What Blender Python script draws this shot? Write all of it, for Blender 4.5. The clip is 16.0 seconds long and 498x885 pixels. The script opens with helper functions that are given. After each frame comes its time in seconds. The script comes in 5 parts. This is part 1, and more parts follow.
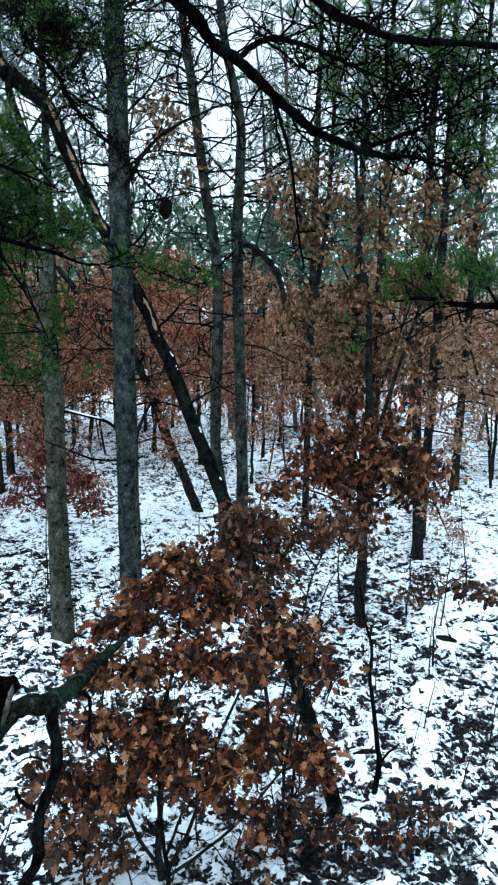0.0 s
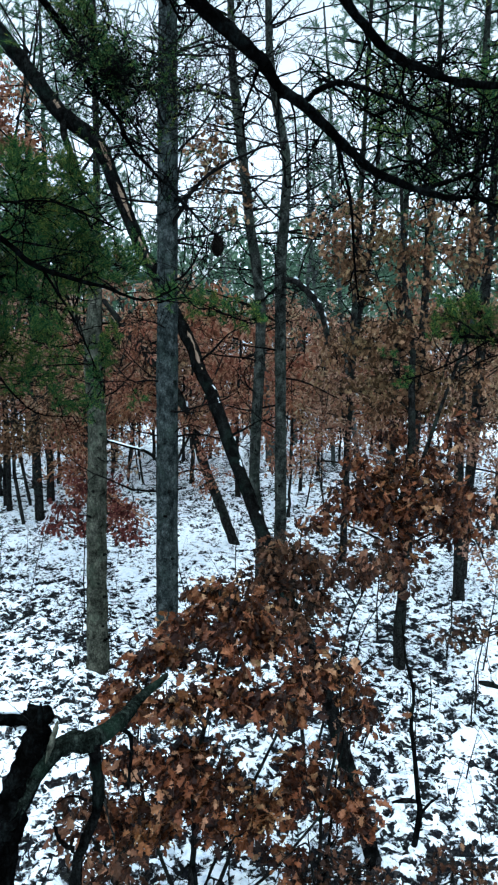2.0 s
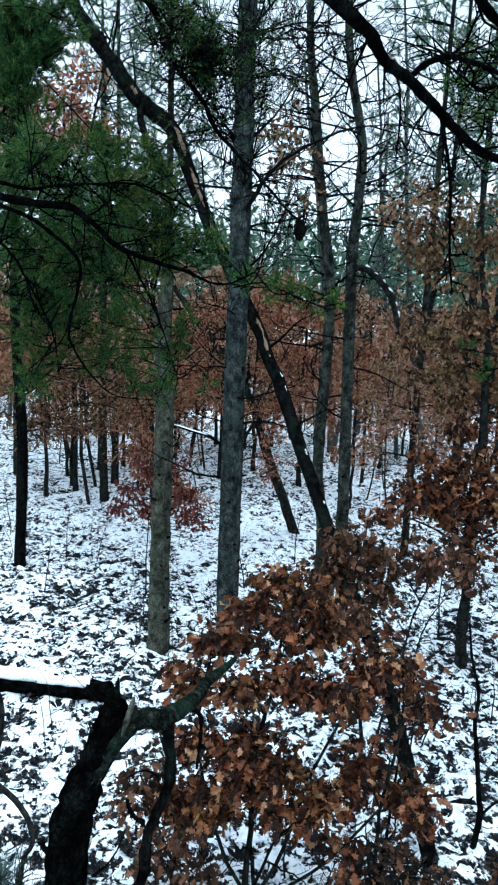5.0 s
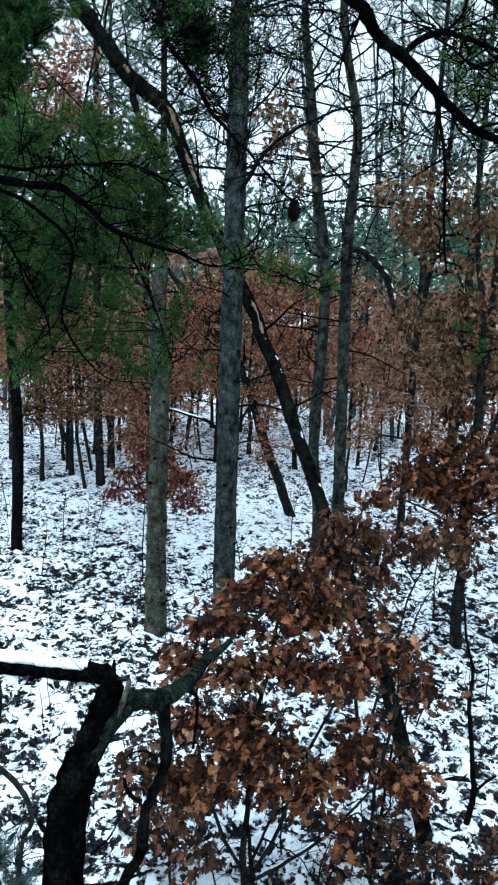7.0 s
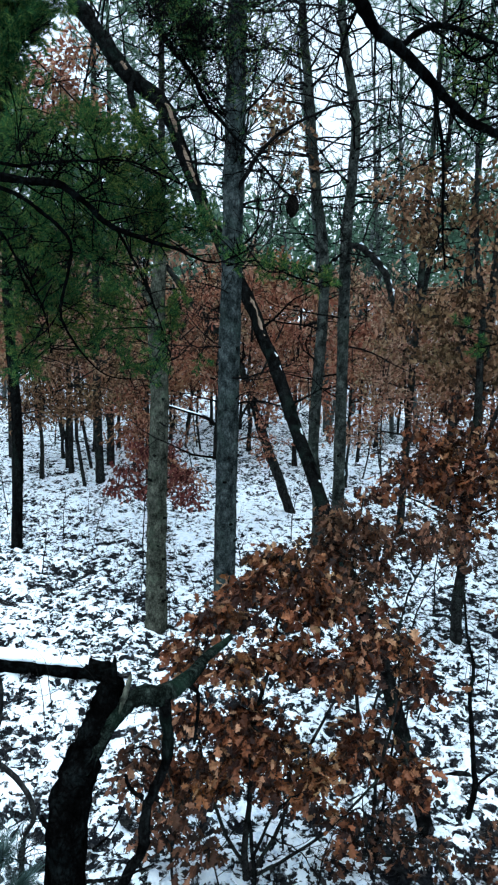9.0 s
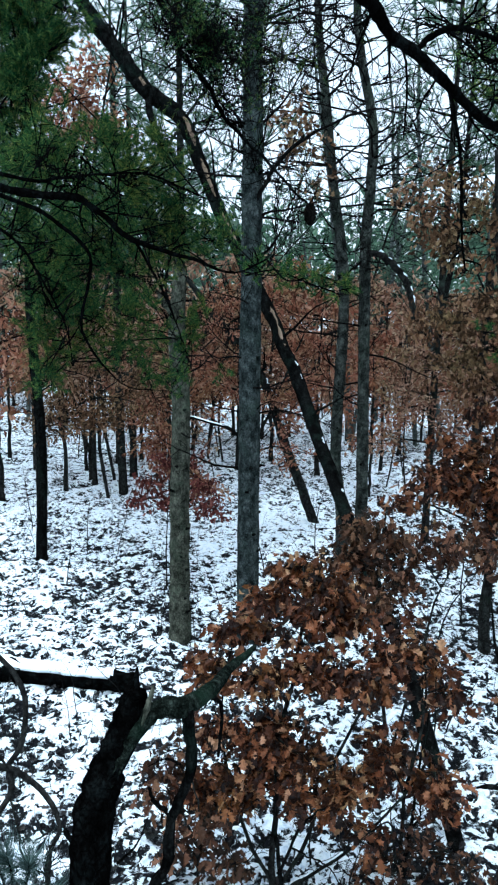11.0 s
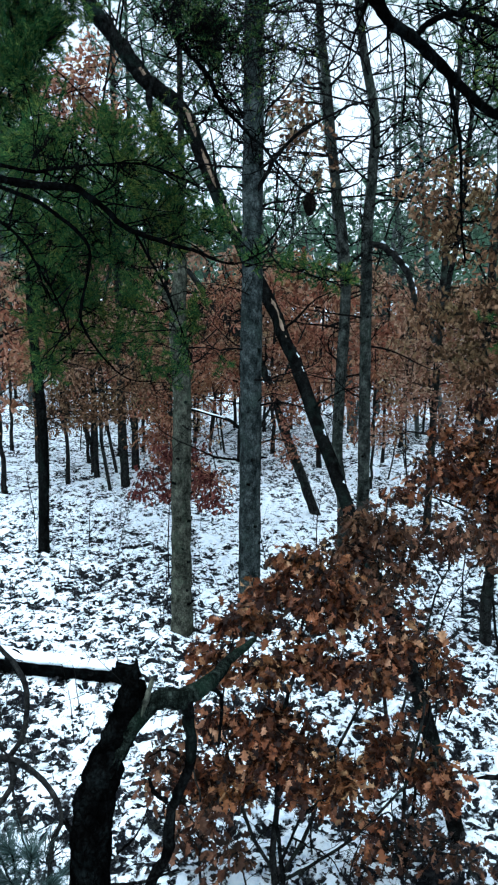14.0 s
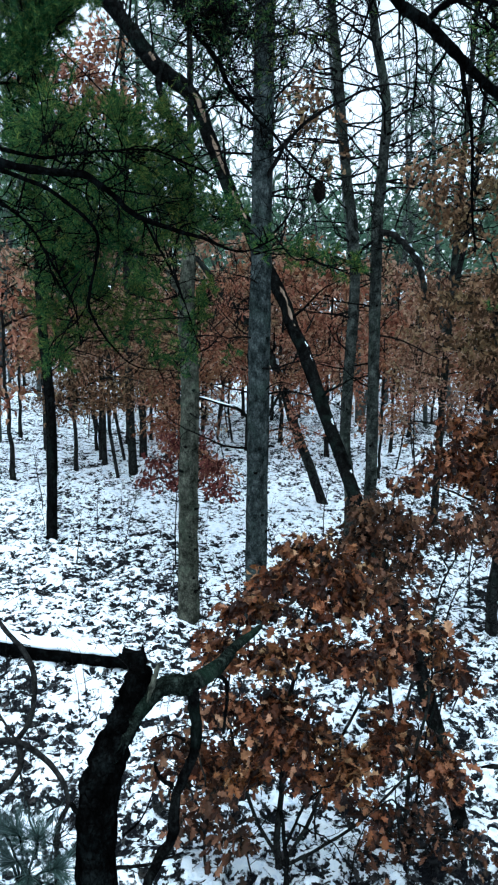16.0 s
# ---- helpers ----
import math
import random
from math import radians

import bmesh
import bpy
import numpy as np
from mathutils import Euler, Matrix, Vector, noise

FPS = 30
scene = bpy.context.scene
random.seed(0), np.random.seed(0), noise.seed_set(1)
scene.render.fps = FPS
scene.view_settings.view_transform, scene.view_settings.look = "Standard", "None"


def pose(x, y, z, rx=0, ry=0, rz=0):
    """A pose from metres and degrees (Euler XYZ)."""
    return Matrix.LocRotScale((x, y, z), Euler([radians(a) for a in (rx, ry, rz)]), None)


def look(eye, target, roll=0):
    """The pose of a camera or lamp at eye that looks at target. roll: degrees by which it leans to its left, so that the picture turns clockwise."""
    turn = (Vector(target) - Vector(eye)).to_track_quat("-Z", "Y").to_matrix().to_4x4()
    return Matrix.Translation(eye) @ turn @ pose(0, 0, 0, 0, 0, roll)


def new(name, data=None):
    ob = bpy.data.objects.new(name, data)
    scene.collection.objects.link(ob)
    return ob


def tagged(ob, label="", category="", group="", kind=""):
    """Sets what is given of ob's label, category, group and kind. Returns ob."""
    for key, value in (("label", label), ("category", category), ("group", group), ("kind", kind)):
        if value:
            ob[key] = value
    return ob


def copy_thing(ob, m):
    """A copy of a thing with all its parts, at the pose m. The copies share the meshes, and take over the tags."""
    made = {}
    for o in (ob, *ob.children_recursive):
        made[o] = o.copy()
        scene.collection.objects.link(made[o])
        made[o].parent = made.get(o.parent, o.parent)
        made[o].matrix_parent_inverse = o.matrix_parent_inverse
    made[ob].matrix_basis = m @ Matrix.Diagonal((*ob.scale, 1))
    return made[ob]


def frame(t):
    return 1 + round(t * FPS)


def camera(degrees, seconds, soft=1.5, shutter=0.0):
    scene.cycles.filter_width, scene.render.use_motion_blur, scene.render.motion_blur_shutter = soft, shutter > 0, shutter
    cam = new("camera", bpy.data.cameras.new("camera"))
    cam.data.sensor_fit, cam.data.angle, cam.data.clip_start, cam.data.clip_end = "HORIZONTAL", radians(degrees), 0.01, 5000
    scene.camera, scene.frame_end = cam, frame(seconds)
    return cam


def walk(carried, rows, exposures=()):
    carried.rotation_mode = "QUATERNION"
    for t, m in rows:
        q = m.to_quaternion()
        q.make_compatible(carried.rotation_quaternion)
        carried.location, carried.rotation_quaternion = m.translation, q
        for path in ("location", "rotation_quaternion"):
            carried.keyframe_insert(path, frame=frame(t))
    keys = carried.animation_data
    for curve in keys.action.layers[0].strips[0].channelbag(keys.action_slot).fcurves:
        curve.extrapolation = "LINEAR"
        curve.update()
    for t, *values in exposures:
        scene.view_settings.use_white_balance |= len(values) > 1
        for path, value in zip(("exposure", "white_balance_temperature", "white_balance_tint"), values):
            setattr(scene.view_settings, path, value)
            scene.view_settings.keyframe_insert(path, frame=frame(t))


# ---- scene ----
cam = camera(40.0, 16.0, soft=2.2, shutter=0.5)
PATH = [
    (0, (0.29, -0.932, 4.833), (0.171, 1.022, 4.422), 0.7),
    (0.5, (0.285, -0.927, 4.833), (0.152, 1.029, 4.438), 0.7),
    (1, (0.282, -0.926, 4.837), (0.134, 1.032, 4.459), 0.8),
    (1.5, (0.259, -0.923, 4.841), (0.073, 1.04, 4.507), 0.8),
    (2, (0.223, -0.911, 4.85), (-0.003, 1.05, 4.529), 1.4),
    (2.5, (0.224, -0.913, 4.864), (-0.028, 1.047, 4.55), 1.5),
    (3, (0.195, -0.905, 4.866), (-0.152, 1.038, 4.546), 1.1),
    (3.5, (0.149, -0.906, 4.839), (-0.236, 1.03, 4.519), 1.2),
    (4, (0.124, -0.908, 4.837), (-0.287, 1.023, 4.515), 2.3),
    (4.5, (0.127, -0.903, 4.828), (-0.279, 1.027, 4.492), 2.5),
    (5, (0.13, -0.903, 4.826), (-0.264, 1.025, 4.468), 2.5),
    (7.5, (0.138, -0.898, 4.821), (-0.238, 1.023, 4.411), 2.2),
    (8, (0.137, -0.899, 4.819), (-0.238, 1.022, 4.406), 2.0),
    (8.5, (0.141, -0.899, 4.816), (-0.236, 1.021, 4.403), 2.0),
    (9, (0.139, -0.899, 4.816), (-0.239, 1.021, 4.403), 2.0),
    (9.5, (0.136, -0.898, 4.819), (-0.275, 1.02, 4.426), 1.7),
    (12, (0.154, -0.876, 4.802), (-0.292, 1.035, 4.417), 0.8),
    (12.5, (0.156, -0.875, 4.802), (-0.289, 1.035, 4.414), 0.8),
    (13, (0.157, -0.875, 4.802), (-0.289, 1.034, 4.408), 0.9),
    (13.5, (0.156, -0.876, 4.802), (-0.29, 1.033, 4.403), 0.8),
    (14, (0.157, -0.874, 4.802), (-0.292, 1.032, 4.395), 0.7),
    (14.5, (0.158, -0.874, 4.801), (-0.294, 1.03, 4.386), 0.9),
    (15, (0.155, -0.875, 4.8), (-0.307, 1.023, 4.367), 1.1),
    (15.5, (0.157, -0.874, 4.802), (-0.309, 1.02, 4.363), 1.1),
    (16, (0.16, -0.873, 4.802), (-0.309, 1.021, 4.362), 1.0),
]
walk(cam, [(t, look(eye, target, roll)) for t, eye, target, roll in PATH], [(0, 1.63, 5380, -2), (4, 1.56, 5300, -2), (16, 1.56, 5300, -2)])

# ---- sky and light: a white overcast winter day ----
world = bpy.data.worlds.new("overcast_sky")
scene.world = world
world.use_nodes = True
wt = world.node_tree
sky = wt.nodes.new("ShaderNodeTexSky")
sky.sky_type, sky.sun_disc, sky.sun_elevation, sky.sun_rotation = "NISHITA", False, radians(84), radians(-146)
sky.dust_density, sky.air_density = 1.5, 1.0
grey = wt.nodes.new("ShaderNodeHueSaturation")
grey.inputs["Saturation"].default_value = 0.15
wt.links.new(sky.outputs[0], grey.inputs["Color"])
wt.links.new(grey.outputs[0], wt.nodes["Background"].inputs[0])
wt.nodes["Background"].inputs[1].default_value = 0.10
sun = new("sun", bpy.data.lights.new("sun", "SUN"))
sun.data.energy, sun.data.angle, sun.data.color = 1.5, radians(70), (1.0, 0.98, 0.95)
sun.matrix_world = look((-0.8, -1.2, 14.5), (0, 0, 0))


# ---- materials ----
class Nodes:
    """A small wrapper round a node material."""

    def __init__(self, name, roughness=0.8):
        self.m = bpy.data.materials.new(name)
        self.m.use_nodes = True
        self.t = self.m.node_tree
        self.b = self.t.nodes["Principled BSDF"]
        self.b.inputs["Roughness"].default_value = roughness
        self.b.inputs["Specular IOR Level"].default_value = 0.0
        self.co = self.t.nodes.new("ShaderNodeTexCoord").outputs["Object"]

    def node(self, kind, **sets):
        n = self.t.nodes.new(kind)
        for k, v in sets.items():
            n.inputs[k.replace("_", " ")].default_value = v
        return n

    def link(self, a, b):
        self.t.links.new(a, b)
        return self

    def mapped(self, scale):
        n = self.node("ShaderNodeMapping")
        n.inputs["Scale"].default_value = scale
        self.link(self.co, n.inputs["Vector"])
        return n.outputs[0]

    def noise(self, scale, detail=4.0, rough=0.6, stretch=(1, 1, 1)):
        n = self.node("ShaderNodeTexNoise", Scale=scale, Detail=detail, Roughness=rough)
        self.link(self.mapped(stretch), n.inputs["Vector"])
        return n.outputs["Fac"]

    def ramp(self, value, stops):
        n = self.node("ShaderNodeValToRGB")
        e = n.color_ramp.elements
        while len(e) < len(stops):
            e.new(0.5)
        for el, (p, c) in zip(e, stops):
            el.position, el.color = p, (*c, 1)
        self.link(value, n.inputs["Fac"])
        return n.outputs["Color"]

    def mix(self, fac, a, b, kind="MIX"):
        n = self.t.nodes.new("ShaderNodeMix")
        n.data_type, n.blend_type = "RGBA", kind
        for v, i in ((fac, 0), (a, 6), (b, 7)):
            if isinstance(v, (int, float)):
                n.inputs[i].default_value = v
            elif isinstance(v, tuple):
                n.inputs[i].default_value = (*v, 1)
            else:
                self.link(v, n.inputs[i])
        return n.outputs[2]

    def maths(self, kind, a, b):
        n = self.t.nodes.new("ShaderNodeMath")
        n.operation = kind
        for i, v in enumerate((a, b)):
            if isinstance(v, (int, float)):
                n.inputs[i].default_value = v
            else:
                self.link(v, n.inputs[i])
        return n.outputs[0]

    def colour(self, c):
        return self.link(c, self.b.inputs["Base Color"])

    def bump(self, h, strength=0.5, dist=0.02):
        n = self.node("ShaderNodeBump", Strength=strength, Distance=dist)
        return self.link(h, n.inputs["Height"]).link(n.outputs[0], self.b.inputs["Normal"])


def bark(name, dark, mid, pale, lichen=None, plates=9.0, relief=0.02):
    n = Nodes(name, 0.9)
    plate = n.noise(plates, 5, 0.65, (1, 1, 0.75))
    fine = n.noise(plates * 5, 4, 0.7, (1, 1, 0.8))
    scale = n.node("ShaderNodeTexVoronoi", Scale=plates * 3.0, Randomness=1.0)
    scale.feature = "DISTANCE_TO_EDGE"
    n.link(n.mapped((1, 1, 0.62)), scale.inputs["Vector"])
    crack = n.ramp(scale.outputs["Distance"], [(0.0, (0.35, 0.35, 0.35)), (0.2, (1, 1, 1))])
    tone = n.maths("ADD", n.maths("MULTIPLY", plate, 0.62), n.maths("MULTIPLY", fine, 0.38))
    c = n.ramp(tone, [(0.40, dark), (0.5, mid), (0.62, pale)])
    if lichen:
        c = n.mix(n.ramp(n.noise(2.3, 5, 0.7), [(0.52, (0, 0, 0)), (0.66, (0.7, 0.7, 0.7))]), c, lichen)
    c = n.mix(0.6, c, n.ramp(n.noise(plates * 0.8, 4, 0.6, (1, 1, 0.8)), [(0.38, (0.22, 0.23, 0.24)), (0.46, (0.7, 0.7, 0.7)), (0.60, (1, 1, 1))]), "MULTIPLY")
    c = n.mix(0.5, c, crack, "MULTIPLY")
    n.colour(c).bump(n.maths("ADD", n.maths("MULTIPLY", crack, 0.6), n.maths("MULTIPLY", fine, 0.6)), 1.0, relief)
    return n.m


PINE_BARK = bark("grey_pine_bark", (0.009, 0.012, 0.012), (0.036, 0.044, 0.043), (0.108, 0.125, 0.121), (0.06, 0.083, 0.071))
OLIVE_BARK = bark("olive_pine_bark", (0.011, 0.012, 0.011), (0.040, 0.045, 0.040), (0.115, 0.125, 0.110), (0.06, 0.08, 0.06))
BROWN_BARK = bark("brown_pine_bark", (0.017, 0.018, 0.014), (0.063, 0.066, 0.050), (0.155, 0.157, 0.122), (0.088, 0.112, 0.077))
DARK_BARK = bark("dark_wet_bark", (0.002, 0.002, 0.002), (0.005, 0.005, 0.005), (0.018, 0.020, 0.019), (0.016, 0.026, 0.021), 14, 0.012)
ROTTEN = bark("black_rotten_bark", (0.001, 0.001, 0.001), (0.0025, 0.0025, 0.0025), (0.008, 0.010, 0.010), None, 14, 0.014)
MOSSY = bark("mossy_grey_bark", (0.003, 0.0035, 0.003), (0.010, 0.0135, 0.011), (0.045, 0.057, 0.047), (0.022, 0.042, 0.028), 24, 0.014)
# bark lightened to grey so far trunks look seen through haze
HAZED_BARK = bark("hazed_grey_bark", (0.04, 0.05, 0.048), (0.09, 0.105, 0.10), (0.17, 0.19, 0.185))
OAK_BARK = bark("dark_oak_bark", (0.006, 0.006, 0.006), (0.018, 0.018, 0.017), (0.05, 0.053, 0.049), (0.04, 0.055, 0.042), 16, 0.01)
TWIG = bark("dead_twig_bark", (0.003, 0.003, 0.003), (0.007, 0.007, 0.007), (0.018, 0.0175, 0.017), None, 30, 0.003)
VINE = bark("brown_stem_bark", (0.008, 0.008, 0.008), (0.022, 0.022, 0.021), (0.055, 0.054, 0.05), None, 30, 0.003)


def bare_wood():
    n = Nodes("bare_split_wood", 0.75)
    g = n.noise(12, 5, 0.6, (1, 1, 0.12))
    n.colour(n.ramp(g, [(0.3, (0.085, 0.060, 0.043)), (0.7, (0.27, 0.195, 0.14))])).bump(g, 0.4, 0.006)
    return n.m


WOOD = bare_wood()


def leaf_material(name, stops, shine=0.45, through_light=0.3, tint=(0.72, 0.95, 0.80, 0.9), gloss=0.0):
    """Dry leaves: each one its own tone, blotched, letting some light through."""
    n = Nodes(name, shine)
    n.b.inputs["Specular IOR Level"].default_value = gloss
    a = n.t.nodes.new("ShaderNodeObjectInfo").outputs["Random"]
    b = n.t.nodes.new("ShaderNodeNewGeometry").outputs["Random Per Island"]
    tone = n.maths("FRACT", n.maths("ADD", n.maths("MULTIPLY", a, 7.3), b), 0.0)
    c = n.ramp(tone, stops)
    c = n.mix(n.ramp(n.noise(38, 4, 0.65), [(0.35, (0, 0, 0)), (0.75, (0.55, 0.55, 0.55))]), c, stops[0][1])
    c = n.mix(n.ramp(n.noise(1.7, 3, 0.6), [(0.45, (0, 0, 0)), (0.65, (tint[3],) * 3)]), c, n.mix(1.0, c, tint[:3], "MULTIPLY"))
    n.colour(c)
    lit = n.t.nodes.new("ShaderNodeBsdfTranslucent")
    both = n.node("ShaderNodeMixShader", Fac=through_light)
    n.link(c, lit.inputs[0]).link(n.b.outputs[0], both.inputs[1]).link(lit.outputs[0], both.inputs[2])
    n.link(both.outputs[0], n.t.nodes["Material Output"].inputs[0])
    return n.m


OAK_LEAF = leaf_material("dry_oak_leaf", [(0.0, (0.008, 0.004, 0.003)), (0.32, (0.034, 0.012, 0.007)), (0.58, (0.130, 0.042, 0.018)), (0.84, (0.28, 0.100, 0.042)), (1.0, (0.52, 0.28, 0.165))], 0.4, tint=(0.74, 1.03, 0.70, 0.65), gloss=0.18)
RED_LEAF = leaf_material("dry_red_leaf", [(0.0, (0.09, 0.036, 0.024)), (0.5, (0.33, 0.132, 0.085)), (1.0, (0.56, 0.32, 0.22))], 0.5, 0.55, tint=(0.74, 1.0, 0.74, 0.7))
DARK_LEAF = leaf_material("dark_dry_leaf", [(0.0, (0.010, 0.006, 0.004)), (0.4, (0.055, 0.024, 0.014)), (0.75, (0.135, 0.056, 0.030)), (1.0, (0.32, 0.16, 0.095))], gloss=0.15)
OLIVE_LEAF = leaf_material("olive_brown_leaf", [(0.0, (0.022, 0.013, 0.008)), (0.5, (0.165, 0.083, 0.042)), (1.0, (0.38, 0.225, 0.13))], 0.5, 0.25, gloss=0.05)
# brown leaf paled and dulled: distance haze put into the colour
HAZED_LEAF = leaf_material("hazed_dry_leaf", [(0.0, (0.11, 0.058, 0.040)), (0.5, (0.36, 0.195, 0.135)), (1.0, (0.60, 0.41, 0.30))], 0.6, 0.55, tint=(0.72, 0.98, 0.72, 0.7))
MAROON = leaf_material("dry_maroon_leaf", [(0.0, (0.03, 0.010, 0.010)), (0.5, (0.12, 0.036, 0.032)), (1.0, (0.26, 0.10, 0.08))], 0.5, 0.3)
LITTER = leaf_material("wet_leaf_litter", [(0.0, (0.003, 0.003, 0.004)), (0.6, (0.011, 0.0105, 0.012)), (1.0, (0.045, 0.036, 0.034))], 0.5, 0.1, gloss=0.2)
NEEDLE = leaf_material("pine_needle", [(0.0, (0.006, 0.026, 0.013)), (0.45, (0.030, 0.092, 0.034)), (0.8, (0.085, 0.170, 0.045)), (1.0, (0.27, 0.32, 0.07))], 0.5, 0.38, tint=(1.5, 1.0, 0.70, 0.75))
# needle green lifted towards pale blue-green, painting in the haze
HAZED_NEEDLE = leaf_material("hazed_pine_needle", [(0.0, (0.045, 0.080, 0.058)), (0.5, (0.095, 0.150, 0.105)), (1.0, (0.18, 0.24, 0.165))], 0.6, 0.6)
CONE = bark("pine_cone_scale", (0.003, 0.003, 0.003), (0.008, 0.007, 0.006), (0.02, 0.017, 0.014), None, 30, 0.004)


def snow_material():
    n = Nodes("snow", 0.55)
    f = n.noise(40, 4, 0.6)
    n.colour(n.ramp(f, [(0.3, (0.70, 0.77, 0.85)), (0.7, (0.82, 0.87, 0.91))])).bump(f, 0.35, 0.01)
    return n.m


def ground_material():
    """Thin snow, broken by wet leaf litter where the cover is thin."""
    n = Nodes("thin_snow_over_leaf_litter", 0.6)
    at = n.t.nodes.new("ShaderNodeAttribute")
    at.attribute_name = "cover"
    vor = n.node("ShaderNodeTexVoronoi", Scale=15.0, Randomness=1.0)
    wob = n.node("ShaderNodeTexNoise", Scale=9.0, Detail=3.0)
    n.link(n.co, wob.inputs["Vector"])
    n.link(n.mix(0.16, n.co, wob.outputs["Color"], "ADD"), vor.inputs["Vector"])
    cell = n.node("ShaderNodeSeparateColor")
    n.link(vor.outputs["Color"], cell.inputs[0])
    fine = n.noise(26, 5, 0.65)
    v = n.maths("ADD", at.outputs["Fac"], n.maths("MULTIPLY", n.maths("SUBTRACT", cell.outputs[0], 0.5), 0.62))
    v = n.maths("ADD", v, n.maths("MULTIPLY", n.maths("SUBTRACT", fine, 0.5), 0.9))
    mask = n.ramp(v, [(0.42, (0, 0, 0)), (0.49, (0.25, 0.25, 0.25)), (0.55, (1, 1, 1))])
    leaf = n.ramp(n.noise(34, 5, 0.7), [(0.3, (0.003, 0.003, 0.004)), (0.55, (0.010, 0.011, 0.013)), (0.8, (0.036, 0.034, 0.036))])
    snow = n.ramp(n.noise(11, 6, 0.7), [(0.34, (0.50, 0.58, 0.70)), (0.46, (0.73, 0.79, 0.86)), (0.58, (0.83, 0.87, 0.91))])
    n.colour(n.mix(mask, leaf, snow))
    n.bump(n.maths("ADD", n.maths("MULTIPLY", mask, 0.8), n.maths("MULTIPLY", fine, 0.5)), 0.9, 0.05)
    return n.m


SNOW, GROUND = snow_material(), ground_material()


# ---- shaping tools ----
def unit(v):
    v = np.asarray(v, float)
    return v / (np.sqrt((v * v).sum(-1, keepdims=True)) + 1e-9)


def square(a, b):
    """The cross product of rows."""
    x, y, z = a[..., 0], a[..., 1], a[..., 2]
    u, v, w = b[..., 0], b[..., 1], b[..., 2]
    return np.stack([y * w - z * v, z * u - x * w, x * v - y * u], -1)


class Geo:
    """Gathers pieces into one mesh."""

    def __init__(self):
        self.v, self.f, self.n = [], [], 0

    def add(self, v, f):
        v, f = np.asarray(v, float).reshape(-1, 3), np.asarray(f, int)
        self.v.append(v)
        self.f.append(f + self.n)
        self.n += len(v)

    def mesh(self, name, material, origin=(0, 0, 0), smooth=True):
        me = bpy.data.meshes.new(name)
        v = np.concatenate(self.v) - np.array(origin, float)
        loops = np.concatenate([f.ravel() for f in self.f])
        sizes = np.concatenate([np.full(len(f), f.shape[1]) for f in self.f])
        starts = np.r_[0, np.cumsum(sizes)[:-1]]
        me.vertices.add(len(v))
        me.vertices.foreach_set("co", v.ravel().astype(np.float32))
        me.loops.add(len(loops))
        me.loops.foreach_set("vertex_index", loops.astype(np.int32))
        me.polygons.add(len(starts))
        me.polygons.foreach_set("loop_start", starts.astype(np.int32))
        me.polygons.foreach_set("use_smooth", np.full(len(starts), smooth))
        me.update(calc_edges=True)
        me.materials.append(material)
        return me


def part(name, geo, material, parent, label="", kind="", smooth=True):
    """One mesh object under a thing or a part; geometry is given in world metres."""
    home = np.array(parent.matrix_world.translation) if parent else np.zeros(3)
    ob = new(name, geo.mesh(name, material, HOME[parent.name] if parent else home, smooth))
    ob.parent = parent
    HOME[ob.name] = HOME[parent.name] if parent else home
    return tagged(ob, label, kind=kind)


HOME = {}


def thing(name, base, label, category, group=""):
    ob = new(name)
    ob.empty_display_size = 0.2
    ob.location = base
    HOME[ob.name] = np.array(base, float)
    return tagged(ob, label, category, group)


def spline(pts, n):
    """A smooth line of n points through the given ones."""
    p = np.asarray(pts, float)
    if len(p) == 2:
        return p[0] + (p[1] - p[0]) * np.linspace(0, 1, n)[:, None]
    q = np.vstack([2 * p[0] - p[1], p, 2 * p[-1] - p[-2]])
    s = np.linspace(0, len(p) - 1 - 1e-6, n)
    i, u = s.astype(int), (s % 1)[:, None]
    a, b, c, d = q[i], q[i + 1], q[i + 2], q[i + 3]
    return 0.5 * (2 * b + (c - a) * u + (2 * a - 5 * b + 4 * c - d) * u**2 + (3 * b - a - 3 * c + d) * u**3)


RING_UP = np.array((0.23, 0.31, 0.92))
RINGS = {k: (np.cos(np.arange(k) * 2 * np.pi / k), np.sin(np.arange(k) * 2 * np.pi / k)) for k in (3, 4, 5)}
FACES = {}
STEPS = {k: np.linspace(0, 1, k) for k in range(2, 80)}


def ring_faces(n, seg):
    """Triangles of a closed twig of n rings."""
    if (n, seg) not in FACES:
        i = (np.arange(n - 1)[:, None] * seg + np.arange(seg)).ravel()
        j = (np.arange(n - 1)[:, None] * seg + (np.arange(seg) + 1) % seg).ravel()
        e = (n - 1) * seg + np.arange(seg)
        f = (n - 1) * seg + (np.arange(seg) + 1) % seg
        FACES[n, seg] = np.concatenate([np.stack([i, j, j + seg], -1), np.stack([i, j + seg, i + seg], -1), np.stack([e, f, np.full(seg, n * seg)], -1)])
    return FACES[n, seg]


